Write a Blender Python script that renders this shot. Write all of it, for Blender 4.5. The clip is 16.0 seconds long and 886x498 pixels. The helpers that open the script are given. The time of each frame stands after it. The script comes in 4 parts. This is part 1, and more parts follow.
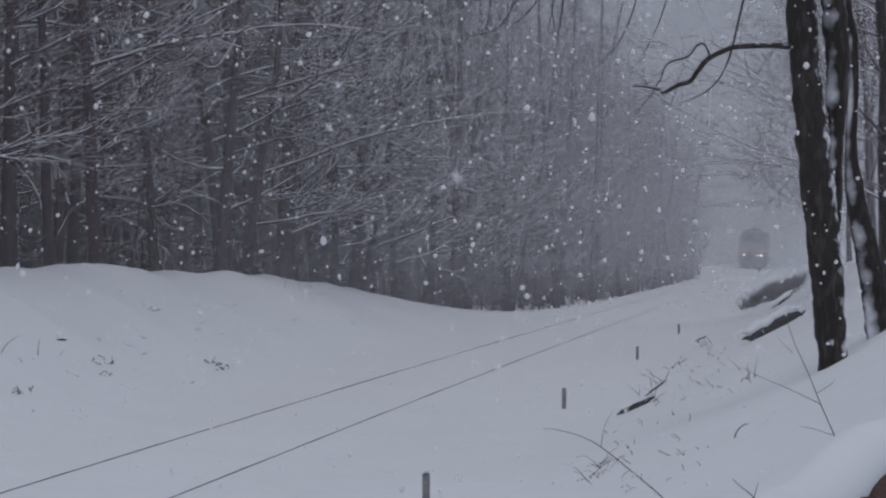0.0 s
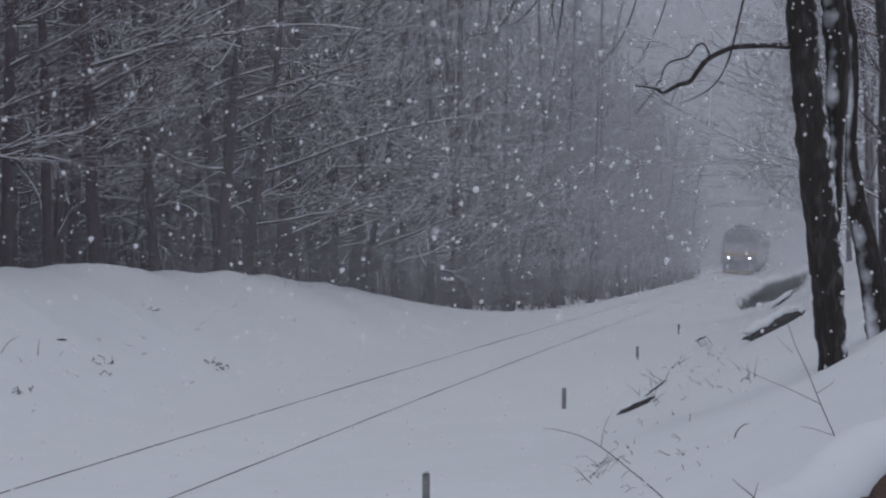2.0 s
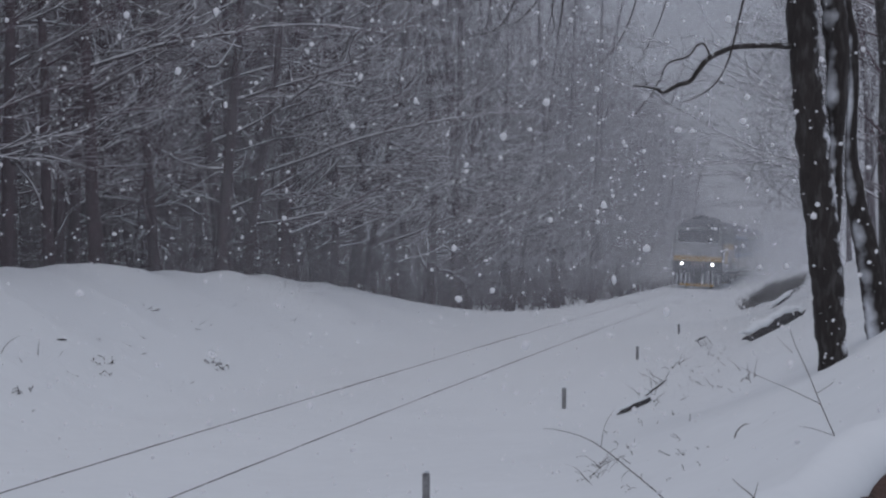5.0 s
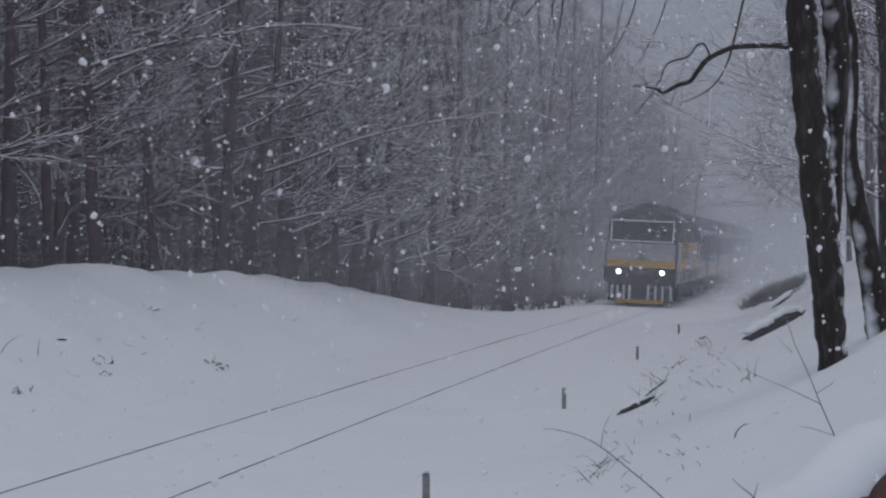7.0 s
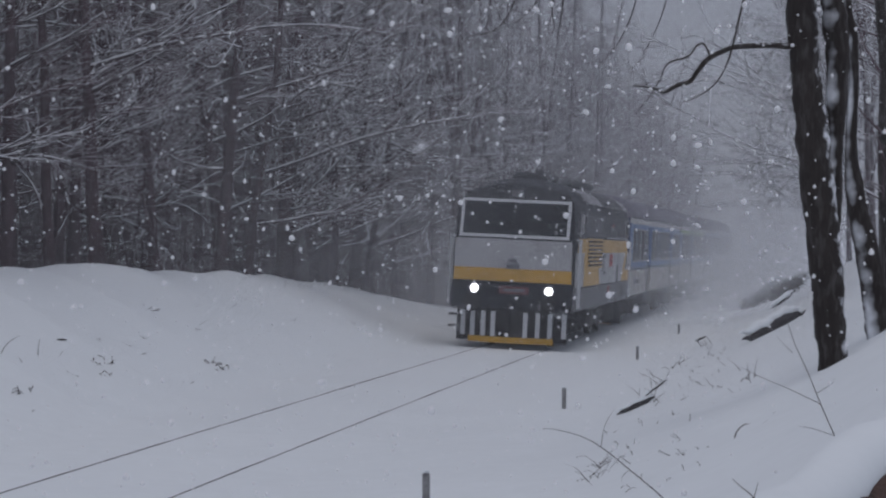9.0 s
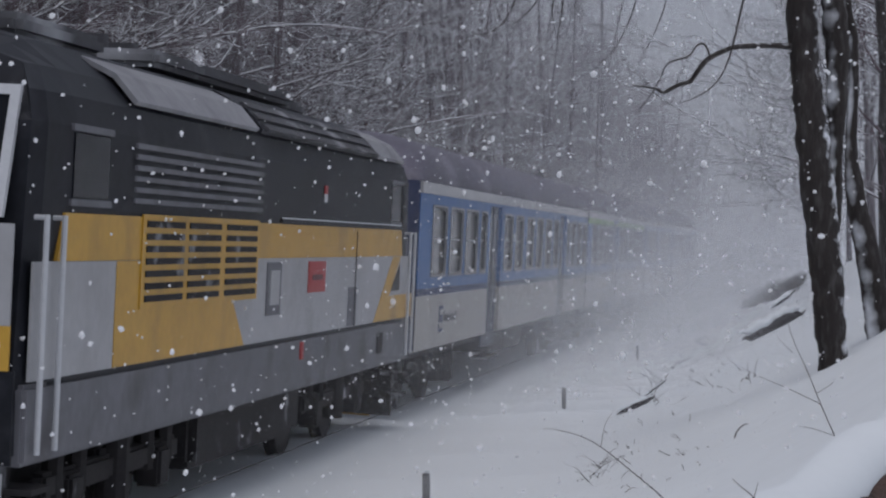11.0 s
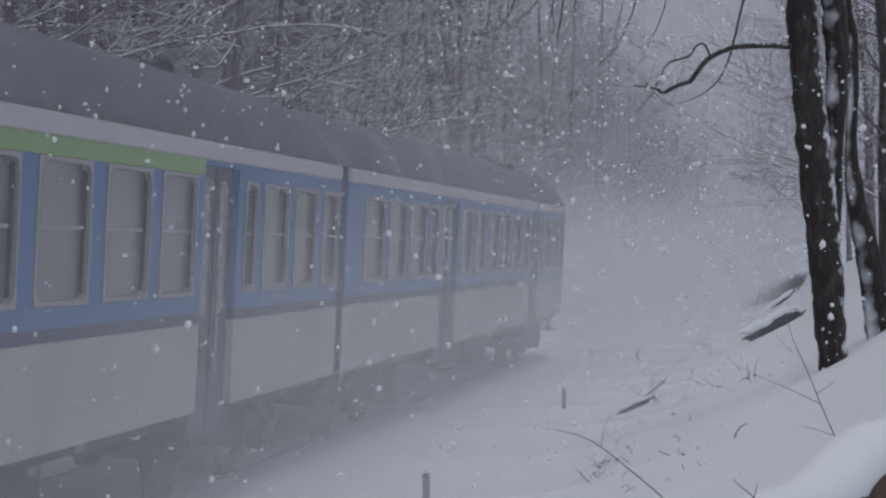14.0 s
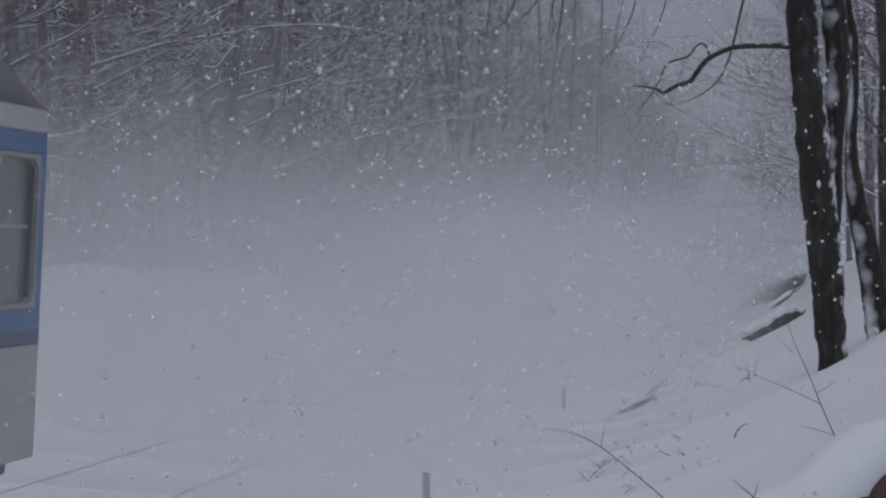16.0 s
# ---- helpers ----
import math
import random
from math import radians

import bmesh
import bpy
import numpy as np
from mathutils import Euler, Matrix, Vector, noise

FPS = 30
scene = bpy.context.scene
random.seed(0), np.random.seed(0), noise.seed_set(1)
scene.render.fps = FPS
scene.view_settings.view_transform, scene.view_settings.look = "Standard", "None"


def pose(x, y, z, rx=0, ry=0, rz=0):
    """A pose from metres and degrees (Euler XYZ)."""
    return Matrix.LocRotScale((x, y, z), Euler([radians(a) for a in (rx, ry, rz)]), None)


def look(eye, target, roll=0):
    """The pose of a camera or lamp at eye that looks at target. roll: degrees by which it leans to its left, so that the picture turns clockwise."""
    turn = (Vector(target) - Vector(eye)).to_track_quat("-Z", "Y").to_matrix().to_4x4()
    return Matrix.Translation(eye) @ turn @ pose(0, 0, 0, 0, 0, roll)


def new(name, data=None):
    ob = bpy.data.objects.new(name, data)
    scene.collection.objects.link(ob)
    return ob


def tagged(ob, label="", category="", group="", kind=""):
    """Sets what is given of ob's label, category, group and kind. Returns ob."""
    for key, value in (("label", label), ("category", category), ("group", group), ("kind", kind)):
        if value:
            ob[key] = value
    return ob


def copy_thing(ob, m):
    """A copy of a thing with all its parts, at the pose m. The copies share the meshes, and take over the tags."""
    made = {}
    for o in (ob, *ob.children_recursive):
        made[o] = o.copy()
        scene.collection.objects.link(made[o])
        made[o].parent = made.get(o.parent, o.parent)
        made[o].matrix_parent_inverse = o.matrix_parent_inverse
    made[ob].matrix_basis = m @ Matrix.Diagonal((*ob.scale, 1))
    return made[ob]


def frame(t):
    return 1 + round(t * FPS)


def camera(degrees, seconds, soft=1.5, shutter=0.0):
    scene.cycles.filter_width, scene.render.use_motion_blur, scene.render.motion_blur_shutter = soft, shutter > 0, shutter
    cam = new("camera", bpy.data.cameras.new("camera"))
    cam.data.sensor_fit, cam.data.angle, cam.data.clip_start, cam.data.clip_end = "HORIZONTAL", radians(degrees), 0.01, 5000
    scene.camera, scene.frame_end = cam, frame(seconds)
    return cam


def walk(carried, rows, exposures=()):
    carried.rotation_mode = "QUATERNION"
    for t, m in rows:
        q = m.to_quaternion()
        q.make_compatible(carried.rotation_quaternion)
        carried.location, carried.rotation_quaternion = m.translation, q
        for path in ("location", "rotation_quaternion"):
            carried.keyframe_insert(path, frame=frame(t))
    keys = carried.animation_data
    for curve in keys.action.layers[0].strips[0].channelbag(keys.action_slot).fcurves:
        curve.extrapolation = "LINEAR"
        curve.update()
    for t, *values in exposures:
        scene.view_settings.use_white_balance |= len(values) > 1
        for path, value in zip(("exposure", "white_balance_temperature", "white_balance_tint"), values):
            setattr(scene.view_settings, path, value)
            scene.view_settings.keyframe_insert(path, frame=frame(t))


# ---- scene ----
# ---------------------------------------------------------------- camera
cam = camera(22.50, 16.0, soft=2.3)
EYE = (0.0, 0.0, 2.303)
STILL = pose(*EYE, 90.036, 0, 0)
walk(cam, [(0.0, STILL), (16.0, STILL)], exposures=[
    (0.0, 0.03, 6120, 13), (9.0, 0.03, 6120, 13), (11.3, 0.30, 6250, 12), (13.0, 0.30, 6250, 12), (14.0, 0.20, 6250, 12), (15.0, 0.18, 6200, 12), (15.6, 0.06, 6200, 13), (16.0, -0.14, 6150, 14)])
scene.cycles.transparent_max_bounces = 96

# ---------------------------------------------------------------- light of an overcast, snowy day
SUN_ELEVATION, SUN_TURN = 74.0, 200.0
world = bpy.data.worlds.new("overcast_sky")
scene.world = world
world.use_nodes = True
wn, wl = world.node_tree.nodes, world.node_tree.links
sky = wn.new("ShaderNodeTexSky")
sky.sky_type, sky.sun_disc = "NISHITA", False
sky.sun_elevation, sky.sun_rotation = radians(SUN_ELEVATION), radians(SUN_TURN)
sky.air_density, sky.dust_density, sky.ozone_density = 1.0, 4.0, 1.5
grey = wn.new("ShaderNodeHueSaturation")
grey.inputs["Saturation"].default_value = 0.9
wl.new(sky.outputs["Color"], grey.inputs["Color"])
cloud_cover = wn.new("ShaderNodeMix")
cloud_cover.data_type = "RGBA"
cloud_cover.inputs["Factor"].default_value = 0.65
cloud_cover.inputs["B"].default_value = (4.95, 5.1, 5.6, 1)
wl.new(grey.outputs["Color"], cloud_cover.inputs["A"])
wl.new(cloud_cover.outputs["Result"], wn["Background"].inputs["Color"])
wn["Background"].inputs["Strength"].default_value = 0.066
sun = new("sun", bpy.data.lights.new("sun", "SUN"))
sun.data.energy, sun.data.angle, sun.data.color = 0.45, radians(40), (1.0, 0.97, 0.95)
sun.matrix_basis = look((3, -8.6, 32), (0, 0, 0))


# ---------------------------------------------------------------- the line of the track
CANT = 0.0484
STEP = 0.5
S_MIN, S_MAX = -180.0, 620.0
_s = np.arange(S_MIN, S_MAX + STEP, STEP)
_psi = 0.1563 + 0.0002974 * _s - 1.369e-6 * np.clip(_s, -180, 330) ** 2
_x = np.concatenate([[0], np.cumsum(np.sin((_psi[1:] + _psi[:-1]) / 2) * STEP)])
_y = np.concatenate([[0], np.cumsum(np.cos((_psi[1:] + _psi[:-1]) / 2) * STEP)])
_zero = int(round(-S_MIN / STEP))
_x += -1.984 - _x[_zero]
_y += 30.0 - _y[_zero]


def along(s):
    """Place, heading and rise of the track's middle, s metres up the line."""
    x, y, q = np.interp(s, _s, _x), np.interp(s, _s, _y), np.interp(s, _s, _psi)
    return float(x), float(y), float(q), (9.3e-6 * s * s if 0 < s < 330 else 9.3e-6 * 330 * 330 if s >= 330 else 0.0)


def at(s, u, z=0.0):
    """World point s metres up the line and u metres beside it, on the camera's side; z above the track."""
    x, y, q, rise = along(s)
    return Vector((x + math.cos(q) * u, y - math.sin(q) * u, z + rise))


def on_track(s, l_front, l_back, bounce=0.0):
    """Pose of a vehicle whose ends lie at s + l_front and s + l_back."""
    length = l_back - l_front
    a = at(s + l_front + 0.15 * length, 0)
    b = at(s + l_back - 0.15 * length, 0)
    d = a - b
    m = (a + b) / 2
    rz = math.degrees(math.atan2(-d.x, d.y))
    return pose(m.x, m.y, m.z + bounce, 0, -math.degrees(CANT), rz)


def front_at(t):
    """How far up the line the engine's front stands at t seconds."""
    return 203.03 - 21.3587 * t + 0.1335 * t * t


_columns = {}


def table(rows, v):
    if id(rows) not in _columns:
        _columns[id(rows)] = (rows, np.array([r[0] for r in rows]), np.array([r[1] for r in rows]))
    _, xs, ys = _columns[id(rows)]
    return float(np.interp(v, xs, ys))


CREST = [(-60, 2.0), (-10, 2.05), (5, 2.0), (16, 1.85), (25, 1.6), (33, 1.22), (40, 0.68), (46, 0.2), (52, -0.1), (60, -0.35), (72, -0.6), (120, -0.9), (200, -1.0), (700, -1.0)]
CREST_AT = [(-60, 6.2), (40, 6.2), (55, 5.2), (80, 4.6), (700, 4.6)]
BANK = [(1.6, 0.0), (2.6, 0.05), (3.0, 0.09), (4.1, 0.10), (5.0, 0.30), (6.0, 0.66), (7.0, 1.13), (7.7, 1.66), (8.5, 2.0), (12, 2.5), (20, 3.0), (60, 4.0), (900, 6.0)]


def smoothed(rows, lo, hi, step, width):
    """A table of heights with its corners rounded off."""
    xs = np.arange(lo, hi, step)
    ys = np.interp(xs, [r[0] for r in rows], [r[1] for r in rows])
    k = np.exp(-0.5 * (np.arange(-3 * width, 3 * width + step, step) / width) ** 2)
    ys = np.convolve(np.pad(ys, len(k) // 2, mode="edge"), k / k.sum(), mode="same")[len(k) // 2:][:len(xs)]
    return list(zip(xs.tolist(), ys.tolist()))


CREST = smoothed(CREST, -60, 240, 1.0, 5.0)
CREST_AT = smoothed(CREST_AT, -60, 240, 1.0, 6.0)
BANK = [(0.0, 0.0)] + smoothed(BANK, 1.6, 20, 0.1, 0.4) + BANK[-2:]


def ground_z(s, u):
    """Height of the snow above the track's level, s metres up the line and u beside it."""
    cant = -CANT * max(-1.6, min(1.6, u))
    z = cant - 0.009
    lump = noise.noise((s * 0.23, u * 0.35, 1.7)) * 0.6 + noise.noise((s * 0.9, u * 0.9, 4.1)) * 0.25
    if u > 1.6:
        z += table(BANK, u)
        z += lump * 0.22 * min(1, max(0, (u - 3.9) / 2.0))
    elif u < -1.6:
        v, top, edge = -u, table(CREST, s), table(CREST_AT, s)
        high = max(0.0, min(1.0, top))
        k = min(1, max(0, (v - 2.0) / (edge - 2.0)))
        z += top * (k * k * (3 - 2 * k) * 0.4 + k * 0.6)
        if v > edge:
            z -= min(0.35, (v - edge) * 0.12) * high
        # wind-blown humps along the crest, small hollows on the slope
        z += 0.15 * noise.noise((s * 0.55, u * 0.4, 9.0)) * k ** 6 * high
        z += 0.018 * (noise.noise((s * 1.1, u * 1.3, 2.0)) + 0.6 * noise.noise((s * 2.6, u * 2.6, 6.0))) * min(1, max(0, (v - 2.4) / 1.5)) * (0.3 + 0.7 * high)
    return z


def ground(s, u):
    return at(s, u, ground_z(s, u))


# ---------------------------------------------------------------- materials
def material(name, colour, rough=0.6, metal=0.0, spread=0.12, size=6.0, bump=0.0, bump_size=40.0, stretch=(1, 1, 1), spec=0.4, dirt=None, dirt_size=2.0, dirt_from=0.55, dirt_to=0.75):
    """A surface with its colour varied at two scales, fine relief and, where given, worn or dirty patches."""
    m = bpy.data.materials.new(name)
    m.use_nodes = True
    n, l = m.node_tree.nodes, m.node_tree.links
    b = n["Principled BSDF"]
    b.inputs["Roughness"].default_value, b.inputs["Metallic"].default_value = rough, metal
    b.inputs["Specular IOR Level"].default_value = spec
    place = n.new("ShaderNodeTexCoord")
    scale = n.new("ShaderNodeMapping")
    scale.inputs["Scale"].default_value = stretch
    l.new(place.outputs["Object"], scale.inputs["Vector"])
    big, fine = n.new("ShaderNodeTexNoise"), n.new("ShaderNodeTexNoise")
    big.inputs["Scale"].default_value, fine.inputs["Scale"].default_value = size, size * 7
    for t in (big, fine):
        t.inputs["Detail"].default_value = 4
        l.new(scale.outputs["Vector"], t.inputs["Vector"])
    mix = n.new("ShaderNodeMath")
    mix.operation = "ADD"
    l.new(big.outputs["Fac"], mix.inputs[0])
    l.new(fine.outputs["Fac"], mix.inputs[1])
    ramp = n.new("ShaderNodeMapRange")
    ramp.inputs["From Min"].default_value, ramp.inputs["From Max"].default_value = 0.6, 1.4
    ramp.inputs["To Min"].default_value, ramp.inputs["To Max"].default_value = 1 - spread, 1 + spread
    l.new(mix.outputs[0], ramp.inputs["Value"])
    tint = n.new("ShaderNodeVectorMath")
    tint.operation = "SCALE"
    tint.inputs[0].default_value = colour
    l.new(ramp.outputs["Result"], tint.inputs["Scale"])
    out = tint.outputs["Vector"]
    if dirt:
        patch = n.new("ShaderNodeTexNoise")
        patch.inputs["Scale"].default_value, patch.inputs["Detail"].default_value = dirt_size, 6
        l.new(scale.outputs["Vector"], patch.inputs["Vector"])
        gate = n.new("ShaderNodeMapRange")
        gate.inputs["From Min"].default_value, gate.inputs["From Max"].default_value = dirt_from, dirt_to
        l.new(patch.outputs["Fac"], gate.inputs["Value"])
        blend = n.new("ShaderNodeMix")
        blend.data_type = "RGBA"
        blend.inputs["B"].default_value = (*dirt, 1)
        l.new(gate.outputs["Result"], blend.inputs["Factor"])
        l.new(out, blend.inputs["A"])
        out = blend.outputs["Result"]
    l.new(out, b.inputs["Base Color"])
    if bump:
        grain = n.new("ShaderNodeTexNoise")
        grain.inputs["Scale"].default_value, grain.inputs["Detail"].default_value = bump_size, 5
        l.new(scale.outputs["Vector"], grain.inputs["Vector"])
        relief = n.new("ShaderNodeBump")
        relief.inputs["Strength"].default_value, relief.inputs["Distance"].default_value = bump, 0.02
        l.new(grain.outputs["Fac"], relief.inputs["Height"])
        l.new(relief.outputs["Normal"], b.inputs["Normal"])
    return m


def snow_topped(name, colour, low, high, rough=0.85, bump=0.6, lean=(0, 0, 1), patch=6.0, patch_amount=0.9, dirt=None):
    """Bark with snow lying on what faces up, and blown onto the weather side."""
    m = material(name, colour, rough, spread=0.35, size=5, bump=bump, bump_size=28, stretch=(1, 1, 0.25), dirt=dirt, dirt_size=16, dirt_from=0.5, dirt_to=0.72)
    n, l = m.node_tree.nodes, m.node_tree.links
    b = n["Principled BSDF"]
    bark = b.inputs["Base Color"].links[0].from_socket
    way = n.new("ShaderNodeNewGeometry")
    up = n.new("ShaderNodeVectorMath")
    up.operation = "DOT_PRODUCT"
    up.inputs[1].default_value = lean
    l.new(way.outputs["Normal"], up.inputs[0])
    clump = n.new("ShaderNodeTexNoise")
    clump.inputs["Scale"].default_value, clump.inputs["Detail"].default_value = patch, 3
    l.new(way.outputs["Position"], clump.inputs["Vector"])
    uneven = n.new("ShaderNodeMath")
    uneven.operation = "MULTIPLY_ADD"
    uneven.inputs[1].default_value = patch_amount
    l.new(clump.outputs["Fac"], uneven.inputs[0])
    l.new(up.outputs["Value"], uneven.inputs[2])
    gate = n.new("ShaderNodeMapRange")
    gate.inputs["From Min"].default_value, gate.inputs["From Max"].default_value = low, high
    l.new(uneven.outputs[0], gate.inputs["Value"])
    blend = n.new("ShaderNodeMix")
    blend.data_type = "RGBA"
    blend.inputs["B"].default_value = (0.82, 0.84, 0.88, 1)
    l.new(gate.outputs["Result"], blend.inputs["Factor"])
    l.new(bark, blend.inputs["A"])
    l.new(blend.outputs["Result"], b.inputs["Base Color"])
    return m


def glow(name, colour, strength):
    m = bpy.data.materials.new(name)
    m.use_nodes = True
    b = m.node_tree.nodes["Principled BSDF"]
    b.inputs["Base Color"].default_value = (*colour, 1)
    b.inputs["Emission Color"].default_value, b.inputs["Emission Strength"].default_value = (*colour, 1), strength
    return m


def airy(name, density, fade="", billow=0.5, billow_size=0.35, colour=(0.97, 0.97, 0.98)):
    """Fine snow in the air: mostly clear, the rest white and lit from both sides. Sheets thin out towards their edges by their own UV."""
    m = bpy.data.materials.new(name)
    m.use_nodes = True
    n, l = m.node_tree.nodes, m.node_tree.links
    n.remove(n["Principled BSDF"])
    white, through_it, clear = n.new("ShaderNodeBsdfDiffuse"), n.new("ShaderNodeBsdfTranslucent"), n.new("ShaderNodeBsdfTransparent")
    for s in (white, through_it):
        s.inputs["Color"].default_value = (*colour, 1)
    half, mix = n.new("ShaderNodeMixShader"), n.new("ShaderNodeMixShader")
    l.new(white.outputs[0], half.inputs[1])
    l.new(through_it.outputs[0], half.inputs[2])
    l.new(clear.outputs[0], mix.inputs[1])
    l.new(half.outputs[0], mix.inputs[2])
    uv = n.new("ShaderNodeUVMap")
    parts = n.new("ShaderNodeSeparateXYZ")
    l.new(uv.outputs["UV"], parts.inputs["Vector"])

    def ease(value, a, b):
        r = n.new("ShaderNodeMapRange")
        r.interpolation_type = "SMOOTHSTEP"
        r.inputs["From Min"].default_value, r.inputs["From Max"].default_value = a, b
        l.new(value, r.inputs["Value"])
        return r.outputs["Result"]

    def times(a, b):
        r = n.new("ShaderNodeMath")
        r.operation = "MULTIPLY"
        l.new(a, r.inputs[0])
        if isinstance(b, float):
            r.inputs[1].default_value = b
        else:
            l.new(b, r.inputs[1])
        return r.outputs[0]

    value = None
    if fade == "foot":
        value = ease(parts.outputs["Y"], 0.0, 1.0)
    elif fade:
        value = times(times(ease(parts.outputs["X"], 0.0, 0.32), ease(parts.outputs["X"], 1.0, 0.80)), times(ease(parts.outputs["Y"], 1.0, 0.20), ease(parts.outputs["Y"], 0.03, 0.11)))
    if fade == "beside":
        near, off = ease(parts.outputs["X"], 0.663, 0.73), ease(parts.outputs["X"], 0.468, 0.355)
        both = n.new("ShaderNodeMath")
        both.operation = "ADD"
        l.new(near, both.inputs[0])
        l.new(off, both.inputs[1])
        value = times(value, both.outputs[0])
    cloud = n.new("ShaderNodeTexNoise")
    cloud.inputs["Scale"].default_value, cloud.inputs["Detail"].default_value = billow_size, 3
    where, shift, add = n.new("ShaderNodeTexCoord"), n.new("ShaderNodeObjectInfo"), n.new("ShaderNodeVectorMath")
    add.operation = "MULTIPLY_ADD"
    add.inputs[1].default_value = (1, 1, 1)
    far = n.new("ShaderNodeMath")
    far.operation = "MULTIPLY"
    far.inputs[1].default_value = 60.0
    l.new(shift.outputs["Random"], far.inputs[0])
    l.new(where.outputs["Object"], add.inputs[0])
    l.new(far.outputs[0], add.inputs[2])
    l.new(add.outputs["Vector"], cloud.inputs["Vector"])
    soft = n.new("ShaderNodeMapRange")
    soft.interpolation_type = "SMOOTHERSTEP"
    soft.inputs["From Min"].default_value, soft.inputs["From Max"].default_value = 0.2, 0.8
    soft.inputs["To Min"].default_value, soft.inputs["To Max"].default_value = density * (1 - billow), density * (1 + billow)
    l.new(cloud.outputs["Fac"], soft.inputs["Value"])
    value = times(soft.outputs["Result"], value) if value else soft.outputs["Result"]
    l.new(value, mix.inputs["Fac"])
    l.new(mix.outputs[0], n["Material Output"].inputs["Surface"])
    return m


SNOW = material("fresh_snow", (0.795, 0.83, 0.852), 0.75, spread=0.03, size=0.5, bump=0.25, bump_size=7, spec=0.3)
BARK = snow_topped("dark_bark", (0.060, 0.036, 0.043), 1.0, 1.4)
BARK_NEAR = snow_topped("rough_wet_bark", (0.036, 0.030, 0.028), 1.22, 1.45, bump=1.0, lean=(0.70, -0.25, 0.55), patch=9.0, patch_amount=1.0, dirt=(0.085, 0.078, 0.076))
BARK_PLASTERED = snow_topped("bark_plastered_with_snow", (0.036, 0.030, 0.028), 1.10, 1.36, bump=1.0, lean=(-0.55, -0.55, 0.4), patch=2.4, patch_amount=0.9, dirt=(0.085, 0.078, 0.076))
OLD_WOOD = material("grey_old_wood", (0.034, 0.030, 0.032), 0.9, spread=0.4, size=8, bump=0.8, stretch=(0.3, 1, 1))
RED_BARK = material("reddish_bark", (0.085, 0.052, 0.042), 0.9, spread=0.45, size=14, bump=1.0, bump_size=45, dirt=(0.03, 0.022, 0.02), dirt_size=9)
TWIG = snow_topped("snowy_twig", (0.084, 0.052, 0.061), 0.85, 1.3, bump=0.2, patch=3.0)
LIMB = snow_topped("snow_lined_limb", (0.062, 0.046, 0.049), 0.45, 0.8, bump=0.2, patch=3.0)
TWIG_BARE = material("bare_twig", (0.030, 0.022, 0.018), 0.85, spread=0.3, size=20)
RAIL = snow_topped("rusty_rail", (0.030, 0.022, 0.024), 0.75, 1.1, rough=0.6, bump=0.3, patch=1.2, patch_amount=0.6)
POST = material("weathered_concrete", (0.26, 0.26, 0.265), 0.9, spread=0.3, size=9, bump=0.5, dirt=(0.04, 0.04, 0.045), dirt_size=14)
GRASS = material("withered_grass", (0.045, 0.036, 0.030), 0.9, spread=0.4, size=9)
E_BLACK = material("black_engine_paint", (0.014, 0.015, 0.020), 0.5, spread=0.4, size=1.6, spec=0.18, dirt=(0.055, 0.056, 0.064), dirt_size=1.4, dirt_from=0.56, dirt_to=0.9)
E_WHITE = material("grimy_white_paint", (0.40, 0.40, 0.41), 0.5, spread=0.10, size=1.5, dirt=(0.28, 0.27, 0.27), dirt_size=1.2, dirt_from=0.5, dirt_to=0.85)
E_YELLOW = material("chrome_yellow_paint", (0.54, 0.31, 0.04), 0.45, spread=0.12, size=1.5, dirt=(0.30, 0.19, 0.05), dirt_size=1.6, dirt_from=0.52, dirt_to=0.85)
E_GREY = material("frame_grey_paint", (0.15, 0.15, 0.165), 0.6, spread=0.2, size=1.4, dirt=(0.07, 0.065, 0.065), dirt_size=1.5, dirt_from=0.5, dirt_to=0.8)
E_FRAME = material("pale_window_surround", (0.55, 0.56, 0.58), 0.5, spread=0.08)
# paler than the black body: the roof shoulder's sheen is painted in
E_SHOULDER = material("roof_sheen_paint", (0.26, 0.26, 0.275), 0.5, spread=0.25, size=1.2, dirt=(0.10, 0.10, 0.11), dirt_size=1.1, dirt_from=0.5, dirt_to=0.8)
E_ROOF = material("sooty_roof", (0.075, 0.075, 0.082), 0.7, spread=0.25, size=1.2, dirt=(0.62, 0.63, 0.66), dirt_size=0.7, dirt_from=0.52, dirt_to=0.8)
UNDER = material("grimy_underframe", (0.022, 0.020, 0.021), 0.8, spread=0.4, size=3, dirt=(0.5, 0.51, 0.54), dirt_size=2.2, dirt_from=0.6, dirt_to=0.8)
GLASS = material("dark_window_glass", (0.010, 0.011, 0.014), 0.2, spread=0.2, spec=0.14)
PANE = material("misted_carriage_glass", (0.125, 0.122, 0.12), 0.18, spread=0.15, size=1.2, spec=0.6)
DULL_RED = material("faded_red_paint", (0.13, 0.045, 0.05), 0.6, spread=0.2)
C_DOOR = material("dark_door_paint", (0.030, 0.040, 0.070), 0.5, spread=0.2)
RED = material("red_plate_paint", (0.38, 0.035, 0.035), 0.5, spread=0.15)
C_BLUE = material("carriage_blue_paint", (0.008, 0.100, 0.31), 0.4, spread=0.12, size=1.0, dirt=(0.035, 0.11, 0.25), dirt_size=0.9, dirt_from=0.5, dirt_to=0.85)
C_NAVY = material("navy_paint", (0.028, 0.042, 0.11), 0.5, spread=0.15, size=1.0)
C_WHITE = material("carriage_grey_white_paint", (0.40, 0.385, 0.36), 0.5, spread=0.08, size=1.0, dirt=(0.29, 0.27, 0.245), dirt_size=0.8, dirt_from=0.48, dirt_to=0.85)
